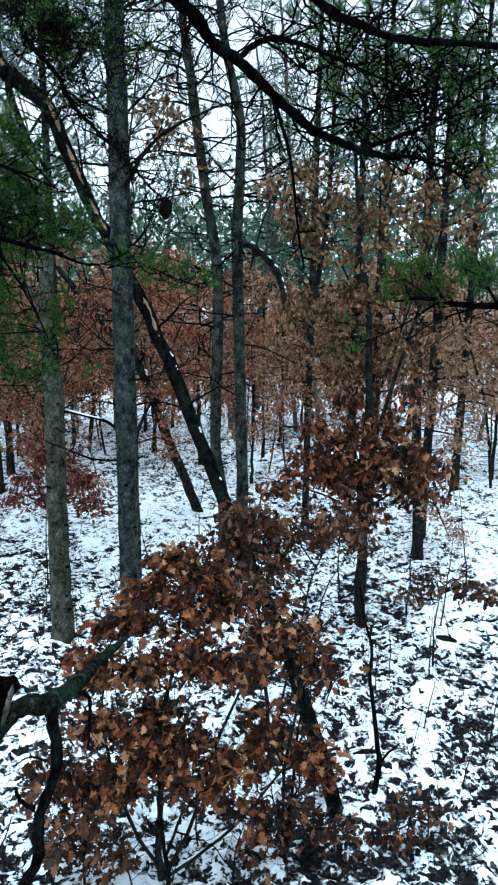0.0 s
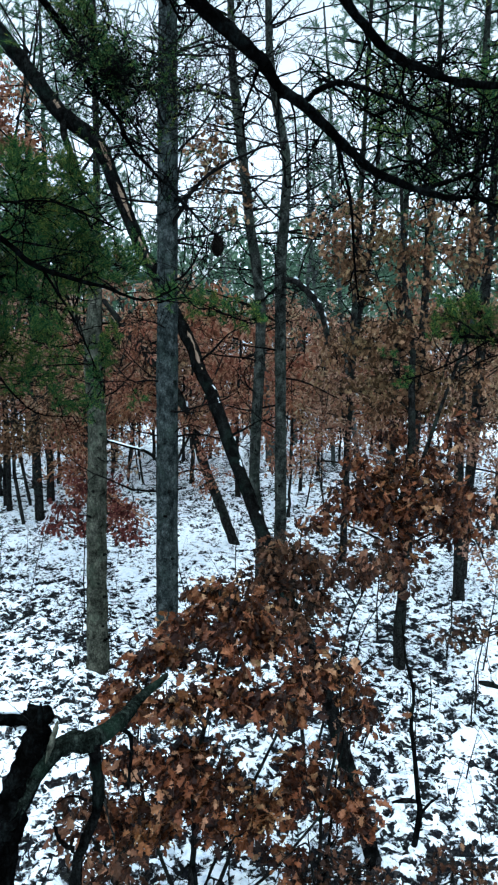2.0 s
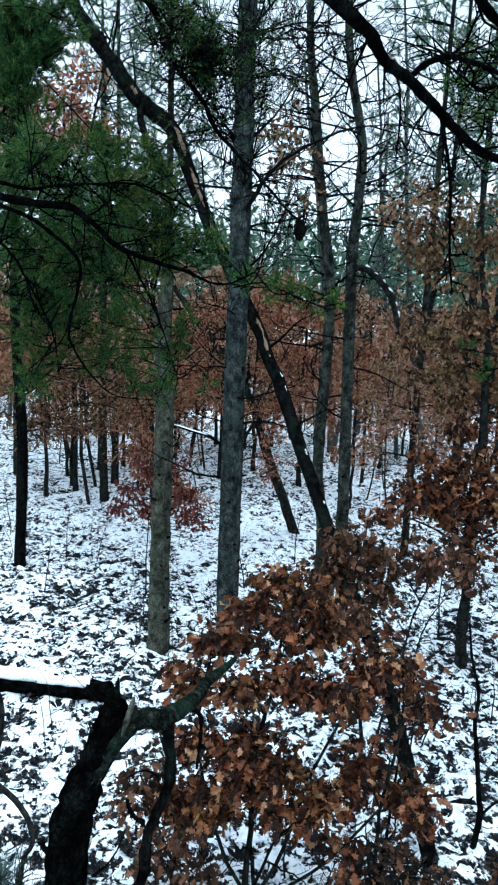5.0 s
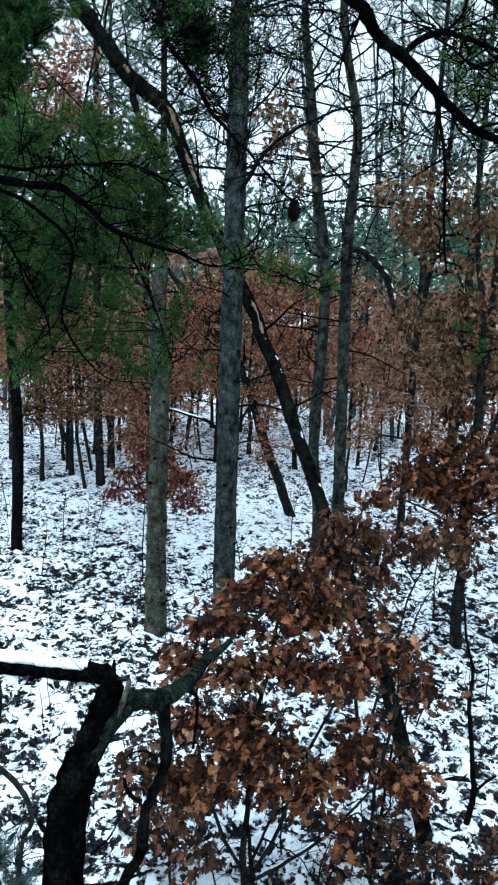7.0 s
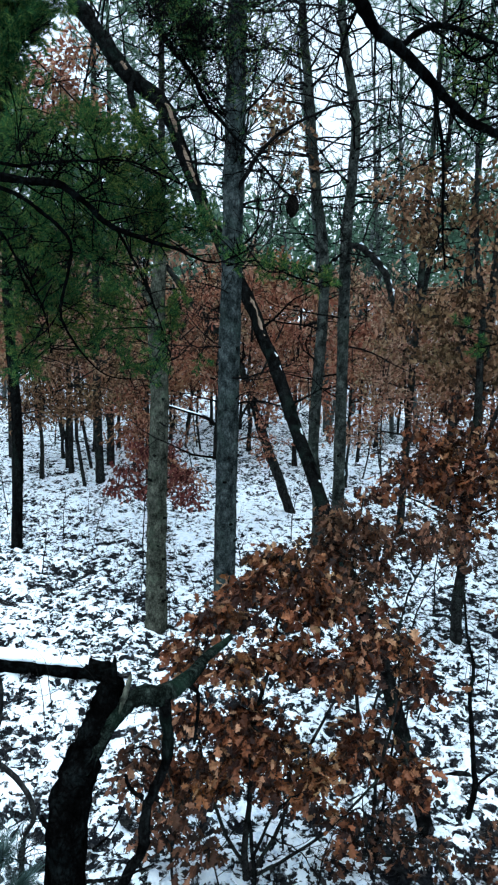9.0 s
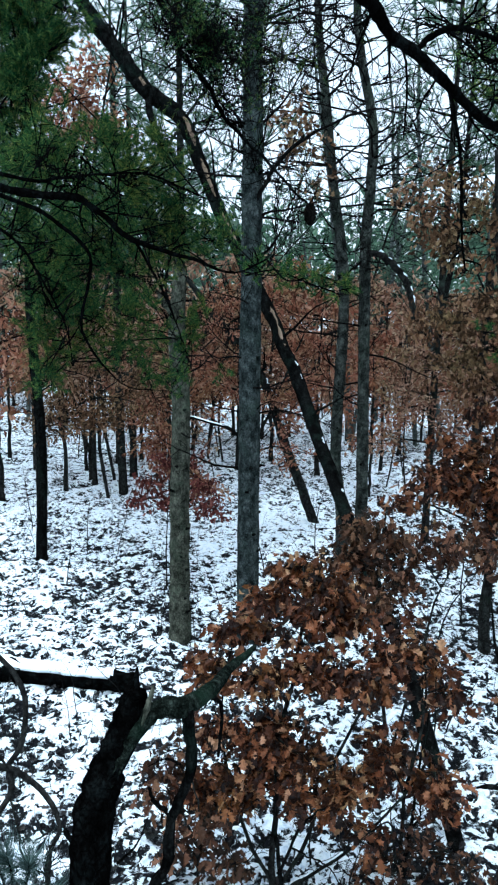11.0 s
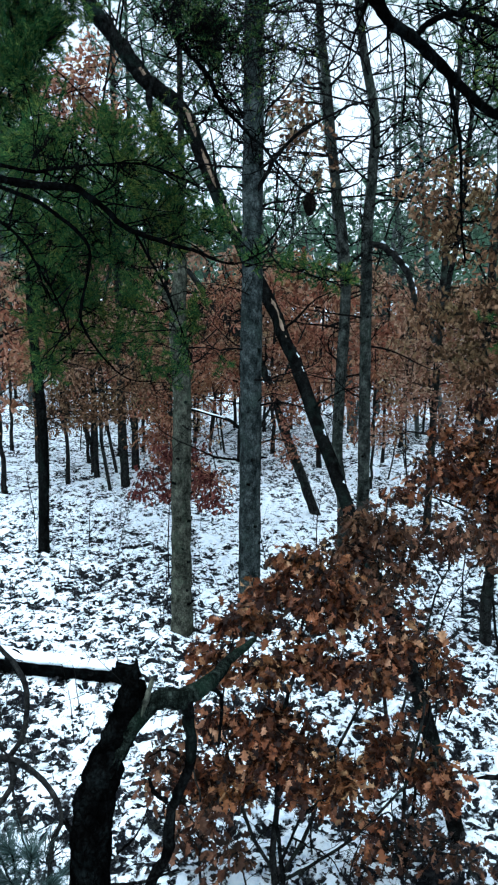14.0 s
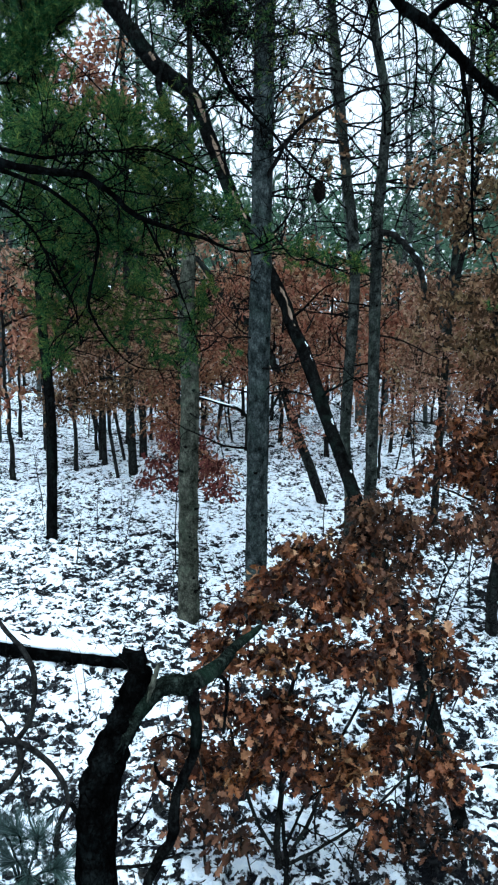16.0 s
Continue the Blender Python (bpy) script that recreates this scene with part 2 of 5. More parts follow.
def tube(geo, pts, radii, seg=6, rough=0.0, rnd=None, flare=False):
    """A tapered round limb along a line, closed at both ends."""
    p = np.asarray(pts, float)
    n = len(p)
    r = np.interp(STEPS[n], STEPS[len(radii)], radii)
    if seg < 6:
        # fine twigs: one ring direction serves the whole line
        t = np.empty_like(p)
        t[1:-1], t[0], t[-1] = p[2:] - p[:-2], p[1] - p[0], p[-1] - p[-2]
        t /= np.sqrt((t * t).sum(1, keepdims=True)) + 1e-9
        s = square(t, RING_UP)
        s /= np.sqrt((s * s).sum(1, keepdims=True)) + 1e-9
        u = square(t, s)
        c, w = RINGS[seg][:2]
        v = p[:, None] + r[:, None, None] * (c[None, :, None] * s[:, None] + w[None, :, None] * u[:, None])
        geo.add(np.vstack([v.reshape(-1, 3), p[-1] + t[-1] * r[-1]]), ring_faces(n, seg))
        return p, t, r
    t = unit(np.gradient(p, axis=0))
    side = unit(np.cross(t[0], (0.31, 0.87, 0.38) if abs(t[0][2]) > 0.8 else (0.1, 0.2, 1.0)))
    ring = []
    ang = np.linspace(0, 2 * np.pi, seg, endpoint=False)
    for k in range(n):
        side = unit(side - t[k] * (side @ t[k]))
        up = np.cross(t[k], side)
        rr = np.full(seg, r[k])
        if rough and rnd is not None:
            rr = rr * (1 + rough * (rnd.random(seg) - 0.5))
        if flare:
            rr = rr * (1 + 0.55 * np.exp(-k * 1.0) * (0.7 + 0.3 * np.sin(ang * 3 + 1)))
        ring.append(p[k] + rr[:, None] * (np.cos(ang)[:, None] * side + np.sin(ang)[:, None] * up))
    v = np.concatenate(ring)
    i = np.arange(n - 1)[:, None] * seg + np.arange(seg)
    j = np.arange(n - 1)[:, None] * seg + (np.arange(seg) + 1) % seg
    geo.add(v, np.stack([i, j, j + seg, i + seg], -1).reshape(-1, 4))
    e = np.arange(seg)
    geo.add(np.vstack([ring[-1], p[-1] + t[-1] * r[-1] * 0.6]), np.stack([e, (e + 1) % seg, np.full(seg, seg)], -1))
    return p, t, r


def grow(p0, d, length, rnd, n=6, curl=0.25, lift=0.0):
    """A wandering line from p0 along d; lift bends it up (or down)."""
    push = rnd.normal(0, curl * 0.35, (n, 3)) + rnd.normal(0, curl, 3) / n
    push[:, 2] += lift / n
    way = unit(d) + np.cumsum(push, axis=0)
    way /= np.sqrt((way * way).sum(1, keepdims=True)) + 1e-9
    return np.vstack([p0, p0 + np.cumsum(way, axis=0) * (length / n)])


def across(d, rnd):
    """A random direction square to d."""
    w = rnd.normal(0, 1, 3)
    return unit(w - unit(d) * (w @ unit(d)))


def twiggy(geo, line, r0, rnd, count, length, depth=1, lift=0.3, seg=4, start=0.15, fine=4, steps=4):
    """Dead twigs along a line, each with finer ones; returns the twigs' lines."""
    made = []
    n = len(line)
    for k in range(count):
        s = (start + (1 - start) * (k + rnd.random()) / count) * (n - 1)
        i = min(int(s), n - 2)
        p = line[i] + (line[i + 1] - line[i]) * (s - i)
        d = unit(line[i + 1] - line[i])
        w = across(d, rnd)
        l = length * (0.45 + 0.8 * rnd.random()) * (1 - 0.45 * s / n)
        g = grow(p, unit(w + d * (0.25 + 0.6 * rnd.random())), l, rnd, steps, 0.6, lift)
        tube(geo, g, (r0, r0 * 0.35), seg if depth else 3)
        made.append(g)
        if depth:
            made += twiggy(geo, g, r0 * 0.6, rnd, fine, l * 0.5, depth - 1, lift, 3, 0.2, fine, steps)
    return made


def needles(geo, line, rnd, per_metre, length, width, spread=0.9, start=0.2, sides=2):
    """Needles round a twig, leaning towards its tip; each a slim three-sided spike."""
    line = np.asarray(line)
    seg = np.linalg.norm(np.diff(line, axis=0), axis=1)
    n = max(6, int(seg.sum() * per_metre))
    s = (start + (1 - start) * rnd.random(n)) * (len(line) - 1)
    i = np.minimum(s.astype(int), len(line) - 2)
    d = unit(line[i + 1] - line[i])
    p = line[i] + (line[i + 1] - line[i]) * (s - i)[:, None]
    w = rnd.normal(0, 1, (n, 3))
    w = unit(w - d * (w * d).sum(1, keepdims=True))
    way = unit(d * (0.75 + 0.4 * rnd.random((n, 1))) + w * spread)
    l = length * (0.65 + 0.5 * rnd.random((n, 1)))
    a = unit(np.cross(way, w))
    b = np.cross(way, a)
    v = np.stack([p + a * width, p - a * width * 0.5 + b * width * 0.87, p - a * width * 0.5 - b * width * 0.87, p + way * l], 1)
    k = np.arange(n)[:, None] * 4
    geo.add(v, (k[:, :, None] + np.array([[0, 1, 3], [1, 2, 3], [2, 0, 3]])[:sides]).reshape(-1, 3))


def leaf_shape(rnd, lobes=True):
    """A lobed oak leaf one unit long: a curled blade on a short stalk."""
    if lobes:
        y = np.array([0, 0.14, 0.17, 0.26, 0.36, 0.43, 0.53, 0.62, 0.70, 0.80, 0.88, 1.0])
        x = np.array([0.012, 0.014, 0.09, 0.25, 0.13, 0.17, 0.36, 0.19, 0.20, 0.27, 0.10, 0.02])
    else:
        y = np.array([0, 0.16, 0.36, 0.46, 0.72, 1.0])
        x = np.array([0.012, 0.05, 0.30, 0.14, 0.32, 0.01])
    x = x * (0.85 + 0.3 * rnd.random())
    n = len(y)
    fold, curl = 0.25 + 0.5 * rnd.random(), rnd.normal(0.0, 0.45)
    twist = rnd.normal(0, 0.35)
    rows = []
    for s in (-1, 0, 1):
        xs = s * x * (1 + 0.25 * (rnd.random(n) - 0.5))
        lag = np.where(x > 0.2, 0.07, 0.0) * abs(s)
        z = fold * np.abs(xs) - curl * y**2 * 0.5 + twist * xs * y + rnd.normal(0, 0.02, n)
        rows.append(np.stack([xs, y + lag, z], -1))
    v = np.concatenate(rows)
    k = np.arange(n - 1)
    f = np.concatenate([np.stack([k, k + n, k + n + 1, k + 1], -1), np.stack([k + n, k + 2 * n, k + 2 * n + 1, k + n + 1], -1)])
    return v, f


SHAPES = np.random.default_rng(5)
LEAVES = [leaf_shape(SHAPES) for _ in range(7)]
FAR_SHAPES = []
for bend in (0.2, -0.25, 0.45):
    # small far leaves: a bent blade with a notch
    FAR_SHAPES.append((np.array([(0, 0, 0), (-0.24, 0.40, 0.14), (0.22, 0.58, 0.16), (0, 0.5, -bend * 0.2), (-0.10, 0.72, 0), (0.05, 1.0, -bend)]), np.array([[0, 3, 1], [0, 2, 3], [3, 5, 4], [1, 3, 4], [3, 2, 5]])))
PLAIN = [leaf_shape(SHAPES, False) for _ in range(6)]


def leaf_frames(way, rnd):
    """Turns for leaves whose tips point along way."""
    y = unit(way)
    w = rnd.normal(0, 1, y.shape) + (0, 0, 0.6)
    z = unit(w - y * (w * y).sum(1, keepdims=True))
    return np.stack([np.cross(y, z), y, z], -1)


def leaves(geo, place, way, size, rnd, shapes):
    """Leaves joined into one mesh."""
    m = leaf_frames(way, rnd) * np.asarray(size)[:, None, None]
    kind = rnd.integers(0, len(shapes), len(place))
    for k, (v, f) in enumerate(shapes):
        pick = np.where(kind == k)[0]
        if len(pick):
            w = np.einsum("nij,vj->nvi", m[pick], v) + place[pick][:, None]
            geo.add(w, (np.arange(len(pick))[:, None, None] * len(v) + f).reshape(-1, f.shape[1]))


LEAF_MESHES = {}


def single_leaves(parents, place, way, size, rnd, material):
    """Leaves as pieces of their own, on shared meshes."""
    m = leaf_frames(way, rnd)
    for k in range(len(place)):
        key = (material.name, int(rnd.integers(0, len(LEAVES))))
        if key not in LEAF_MESHES:
            g = Geo()
            g.add(*LEAVES[key[1]])
            LEAF_MESHES[key] = g.mesh("leaf", material)
        ob = new("leaf", LEAF_MESHES[key])
        ob.parent = parents[k]
        ob.matrix_basis = Matrix.Translation(place[k] - HOME[parents[k].name]) @ Matrix(m[k].tolist()).to_4x4() @ Matrix.Scale(float(size[k]), 4)


def oak(name, label, base, stems, radii, clumps, seed, leaf=0.14, count=60, singles=0, material=None, twig_r=0.006, shapes=None, spread=0.26, group="", bark_m=None, category="tree", far=False):
    """A young oak that keeps its dry leaves: stems, limbs out to each clump, twigs, and leaves hanging in bunches."""
    rnd = np.random.default_rng(seed)
    tree = thing(name, base, label, category, group)
    lines = []
    for k, pts in enumerate(stems):
        g = Geo()
        r = radii[k]
        line = spline(pts, 14)
        line[1:-1] += rnd.normal(0, r * 0.35, (12, 3))
        lines.append(tube(g, line, (r, r * 0.75, r * 0.3), 8, 0.15, rnd, k == 0)[0])
        part("trunk" if k == 0 else "stem", g, bark_m or OAK_BARK, tree)
    allp = np.concatenate([l[3:] for l in lines])
    twigs, places, ways, limbs, whose = Geo(), [], [], [], []
    for c in clumps:
        c = np.array(c[:3], float)
        lower = allp[allp[:, 2] < c[2] + 0.05]
        pool = lower if len(lower) else allp
        root = pool[np.argmin(np.linalg.norm((pool - c) * (1, 1, 0.6), axis=1))]
        g = twigs if far else Geo()
        bend = (root + c) / 2 + rnd.normal(0, 0.06, 3) + (0, 0, 0.08)
        limb = spline([root, bend, c], 6 if far else 8)
        reach = np.linalg.norm(c - root)
        tube(g, limb, (min(0.02, 0.006 + reach * 0.01) * twig_r / 0.006, twig_r * 0.7), 3 if far else 5, 0.1, rnd)
        tw = twiggy(g, limb[3:], twig_r * 0.6, rnd, 4 if far else 7, spread * 1.5, 0 if far else 1, -0.1, 3, 0.1)
        if not far:
            limbs.append(part("limb", g, bark_m or OAK_BARK, tree))
        ends = np.array([t[-1] for t in tw] + [t[3] for t in tw])
        for _ in range(count):
            e = ends[rnd.integers(0, len(ends))]
            o = rnd.normal(0, 1, 3) * spread * (0.28, 0.28, 0.2)
            places.append(c + (e - c) * (1, 1, 0.7) + o)
            ways.append(unit(e - c) * 0.5 + rnd.normal(0, 0.45, 3) + (0, 0, -0.2 if shapes is FAR_SHAPES else -0.65))
            whose.append(len(limbs) - 1)
    if twigs.n:
        part("branchwork", twigs, bark_m or TWIG, tree, kind="stuff")
    if len(places):
        places, ways, whose = np.array(places), np.array(ways), np.array(whose)
        keep = places[:, 2] > 0.08
        places, ways, whose = places[keep], ways[keep], whose[keep]
        size = leaf * (0.65 + 0.6 * rnd.random(len(places)))
        first = rnd.permutation(len(places))
        one, rest = first[:singles], first[singles:]
        single_leaves([limbs[k] for k in whose[one]], places[one], ways[one], size[one], rnd, material or OAK_LEAF)
        if len(rest):
            g = Geo()
            leaves(g, places[rest], ways[rest], size[rest], rnd, shapes or (LEAVES if singles else PLAIN))
            part("foliage", g, material or OAK_LEAF, tree, kind="stuff", smooth=False)
    return tree


# ---- the ground ----
TABLE = np.random.default_rng(11).random((256, 256))


def lattice(x, y):
    """Smooth noise from 0 to 1."""
    i, j = np.floor(x).astype(int), np.floor(y).astype(int)
    u, v = x - i, y - j
    u, v = u * u * (3 - 2 * u), v * v * (3 - 2 * v)
    a, b = TABLE[i % 256, j % 256], TABLE[(i + 1) % 256, j % 256]
    c, d = TABLE[i % 256, (j + 1) % 256], TABLE[(i + 1) % 256, (j + 1) % 256]
    return (a * (1 - u) + b * u) * (1 - v) + (c * (1 - u) + d * u) * v


def snow_cover(x, y):
    """How well snow hides the litter, about 0 to 1."""
    c = 0.15 * lattice(x * 0.7 + 7, y * 0.7) + 0.17 * lattice(x * 2.1 + 3, y * 2.1) + 0.30 * lattice(x * 5.3, y * 5.3 + 3) + 0.50 * lattice(x * 9.9, y * 9.9) + 0.02
    for a, b, w, k in (((2.9, 9.9), (1.9, 6.1), 0.28, 0.22), ((1.2, 5.7), (1.0, 4.9), 0.3, 0.15), ((-2.6, 14.6), (-1.9, 13.0), 1.2, 0.16), ((-4.6, 13.2), (-2.6, 11.0), 0.7, 0.10), ((5.0, 14.0), (3.4, 9.5), 0.8, 0.13)):
        a, b = np.array(a), np.array(b)
        s = np.clip(((x - a[0]) * (b - a)[0] + (y - a[1]) * (b - a)[1]) / ((b - a) @ (b - a)), 0, 1)
        c = c + k * np.exp(-((x - a[0] - s * (b - a)[0]) ** 2 + (y - a[1] - s * (b - a)[1]) ** 2) / w**2)
    c = c + 0.035 * np.clip((y - 10) / 4, 0, 1)
    for px, py, w, k in ((0.5, 4.3, 0.45, 0.12), (2.2, 5.2, 0.6, 0.02), (-3.6, 9.0, 0.9, 0.05), (-5.2, 9.6, 1.2, 0.03), (1.5, 4.6, 0.5, 0.08), (2.3, 6.3, 1.5, 0.06), (1.0, 4.9, 0.7, 0.05), (0.6, 7.5, 1.2, 0.04)):
        c = c - k * np.exp(-((x - px) ** 2 + (y - py) ** 2) / w**2)
    return c


def ground_z(x, y):
    far = np.maximum(np.hypot(x, y - 4) - 20, 0)
    return 0.10 * (lattice(x * 0.35, y * 0.35 + 9) - 0.5) * np.clip(np.hypot(x, y - 6) / 6, 0, 1) + np.minimum(far * 0.035, 5) + 0.3 * (lattice(x * 0.05, y * 0.05) - 0.5) * np.clip(far / 20, 0, 1)


def ground():
    def steps(lo, hi, fine, reach):
        mid = np.arange(lo, hi, fine)
        out = np.cumsum(fine * 1.22 ** np.arange(1, 34))
        out = out[out < reach]
        return np.r_[lo - out[::-1], mid, mid[-1] + out]

    xs, ys = steps(-8.5, 5.0, 0.05, 600), np.r_[steps(2.4, 11.0, 0.05, 600)]
    ys = np.unique(np.r_[ys[ys < 11.0], np.arange(11.0, 21.0, 0.1), 21.0 + np.cumsum(0.1 * 1.2 ** np.arange(1, 38))])
    X, Y = np.meshgrid(xs, ys)
    c = snow_cover(X, Y)
    Z = ground_z(X, Y) + 0.16 * np.clip(c - 0.3, 0, 0.4) + 0.05 * lattice(X * 4.3, Y * 4.3) + 0.04 * lattice(X * 10, Y * 10) - 0.08
    nx, ny = len(xs), len(ys)
    g = Geo()
    k = (np.arange(ny - 1)[:, None] * nx + np.arange(nx - 1)).ravel()
    g.add(np.stack([X, Y, Z], -1), np.stack([k, k + 1, k + nx + 1, k + nx], -1))
    me = g.mesh("ground", GROUND)
    a = me.attributes.new("cover", "FLOAT", "POINT")
    a.data.foreach_set("value", c.ravel().astype(np.float32))
    tagged(new("ground", me), "forest floor of thin patchy snow over dark wet leaves", "ground", kind="structure")


ground()


def litter():
    """Dry leaves poking through and lying on the snow."""
    rnd = np.random.default_rng(21)
    n = 46000
    y = 3.0 + 21 * rnd.random(n) ** 1.2
    x = (rnd.random(n) - 0.5) * (y + 3.5) * 1.0 - 0.16 * y + 0.2
    c = snow_cover(x, y)
    keep = c + rnd.normal(0, 0.09, n) < 0.575
    x, y = x[keep], y[keep]
    p = np.stack([x, y, ground_z(x, y) + 0.01 + 0.035 * rnd.random(len(x))], -1)
    w = rnd.normal(0, 1, p.shape) * (1, 1, 0.5)
    g = Geo()
    size, near = 0.03 + 0.065 * rnd.random(len(p)) ** 1.5, y < 7.5
    leaves(g, p[near], w[near], size[near], rnd, PLAIN)
    leaves(g, p[~near], w[~near], size[~near], rnd, FAR_SHAPES)
    tagged(new("leaf_litter", g.mesh("leaf_litter", LITTER, smooth=False)), "dark wet fallen leaves poking through thin snow", "leaves", kind="stuff")
    g = Geo()
    for _ in range(900):
        y = 3.2 + 13 * rnd.random()
        x = (rnd.random() - 0.5) * (y + 3.5) - 0.16 * y
        z = float(ground_z(np.array(x), np.array(y)))
        l = grow((x, y, z), rnd.normal(0, 1, 3) * (1, 1, 0.15) + (0, 0, 0.35 * rnd.random()), 0.1 + 0.4 * rnd.random(), rnd, 4, 0.5)
        l[:, 2] = np.maximum(l[:, 2], z - 0.01)
        tube(g, l, (0.005, 0.002), 3)
    tagged(new("fallen_twigs", g.mesh("fallen_twigs", TWIG)), "thin dark fallen twigs scattered on the snow", "twigs", kind="stuff")


litter()


# ---- pines ----
def pine(name, label, line, radii, seed, material, dead=(), twig_len=1.2, live=(), limbs=(), group="", spruce=None, flare=True, count=7, stubs=0):
    """A pine: straight rough trunk, dead whorled branches with fine twigs, and green boughs higher up.
    dead, live: (z from, z to, number); limbs: (points, radii, twigs, twig length)."""
    rnd = np.random.default_rng(seed)
    tree = thing(name, line[0], label, "tree", group)
    g = Geo()
    pts = spline(line, 40)
    r = np.interp(np.linspace(0, 1, 40), np.linspace(0, 1, len(radii)), radii)
    pts, _, r = tube(g, pts, r, 14, 0.17, rnd, flare)
    trunk = part("trunk", g, material, tree)
    for _ in range(stubs):
        k, a = int(rnd.integers(3, 26)), rnd.random() * 6.283
        d = np.array([np.cos(a), np.sin(a), 0.3])
        g = Geo()
        tube(g, spline([pts[k] + d * r[k] * 0.8, pts[k] + d * (r[k] + 0.02), pts[k] + d * (r[k] + 0.02 + 0.05 * rnd.random())], 4), (0.028, 0.017, 0.009), 6, 0.4, rnd)
        part("stub", g, DARK_BARK, trunk)
    nd = Geo()

    def at(z):
        i = min(np.searchsorted(pts[:, 2], z), len(pts) - 1)
        return pts[i], r[i]

    for z0, z1, n in dead:
        for k in range(n):
            z = z0 + (z1 - z0) * (k + rnd.random()) / n
            p, rr = at(z)
            a = rnd.random() * 6.283
            d = np.array([np.cos(a), np.sin(a), 0.15 + 0.25 * rnd.random()])
            l = twig_len * (0.4 + 0.8 * rnd.random())
            b = grow(p + d * rr * 0.6, d, l, rnd, 7, 0.45, 0.35)
            g = Geo()
            tube(g, b, (0.010 + 0.006 * l, 0.004), 5, 0.1, rnd)
            twiggy(g, b, 0.0075, rnd, count, l * 0.5, 1, 0.4, 3, 0.15)
            part("dead_branch", g, TWIG, tree)
    for z0, z1, n in live:
        for k in range(n):
            z = z0 + (z1 - z0) * (k + rnd.random()) / n
            p, rr = at(z)
            a = rnd.random() * 6.283
            d = np.array([np.cos(a), np.sin(a), 0.2])
            l = 1.5 * (0.6 + 0.6 * rnd.random())
            b = grow(p, d, l, rnd, 7, 0.3, 0.3)
            g = Geo()
            tube(g, b, (0.02, 0.005), 5)
            for t in twiggy(g, b, 0.006, rnd, 7, 0.55, 1, 0.2, 3, 0.25, 3, 3):
                needles(nd, t, rnd, 200, 0.09, 0.0055, sides=1)
            part("bough", g, TWIG, tree)
    for path, rad, n, tl in limbs:
        b = spline(path, 16)
        b[1:-1] += rnd.normal(0, rad[0] * 0.35, (14, 3))
        g = Geo()
        tube(g, b, rad, 8, 0.2, rnd)
        if n:
            twiggy(g, b, max(0.004, rad[-1]), rnd, n, tl, 1, 0.2, 4, 0.25)
        part("limb", g, TWIG if rad[0] < 0.04 else material, tree)
    if nd.n:
        part("foliage", nd, spruce or NEEDLE, tree, kind="stuff", smooth=False)
    return tree


MID = "pines standing in the snow"
main_pine = pine("pine_tree", "tall straight grey-barked pine with dead lower branches", [(-1.95, 8.27, -0.22), (-2.0, 8.4, 1.5), (-2.03, 8.45, 5.0), (-2.05, 8.5, 8.0), (-2.12, 8.5, 14.0)], (0.165, 0.155, 0.145, 0.13, 0.07), 31, PINE_BARK,
    dead=((2.0, 4.6, 8), (4.6, 6.2, 8), (6.2, 9.5, 46)), twig_len=1.3, count=9, stubs=26, live=((10.5, 13.6, 8),), group=MID,
    limbs=[([(-2.0, 8.42, 6.12), (-1.83, 8.4, 6.46), (-1.56, 8.5, 6.83), (-1.23, 8.7, 7.11), (-0.6, 9.0, 7.42), (-0.08, 9.2, 7.39)], (0.035, 0.022, 0.008), 12, 0.5),
           ([(-1.95, 8.4, 3.4), (-1.7, 8.3, 3.55), (-1.45, 8.3, 3.5)], (0.012, 0.004), 5, 0.25)])
pine("pine_tree", "brown-barked pine trunk with a broken top and stubs", [(-2.92, 8.02, -0.22), (-2.95, 8.1, 1.8), (-2.92, 8.1, 3.45), (-2.97, 8.1, 4.5), (-2.92, 8.1, 5.35)], (0.155, 0.14, 0.128, 0.12, 0.085), 32, BROWN_BARK,
    dead=((3.2, 5.2, 5),), stubs=22, twig_len=0.6, group=MID,
    limbs=[([(-2.98, 8.05, 4.75), (-3.12, 8.0, 4.85), (-3.2, 7.95, 5.0)], (0.05, 0.03), 0, 0), ([(-2.9, 8.0, 3.1), (-2.75, 7.95, 3.05), (-2.6, 7.9, 3.1)], (0.012, 0.003), 4, 0.2)])
pine("pine_tree", "slender grey pine with many fine dead twigs", [(-0.87, 11.1, -0.22), (-0.89, 11.0, 1.14), (-1.04, 11.0, 2.4), (-1.0, 11.0, 5.12), (-1.23, 11.0, 6.66), (-1.42, 11.0, 8.12), (-1.6, 11.0, 9.6), (-1.7, 11, 13)], (0.105, 0.098, 0.086, 0.074, 0.045), 33, OLIVE_BARK,
    stubs=10, dead=((3.0, 4.4, 4), (4.4, 6.5, 9), (6.5, 10.4, 44)), twig_len=1.5, live=((11.0, 13.0, 6),), group=MID)
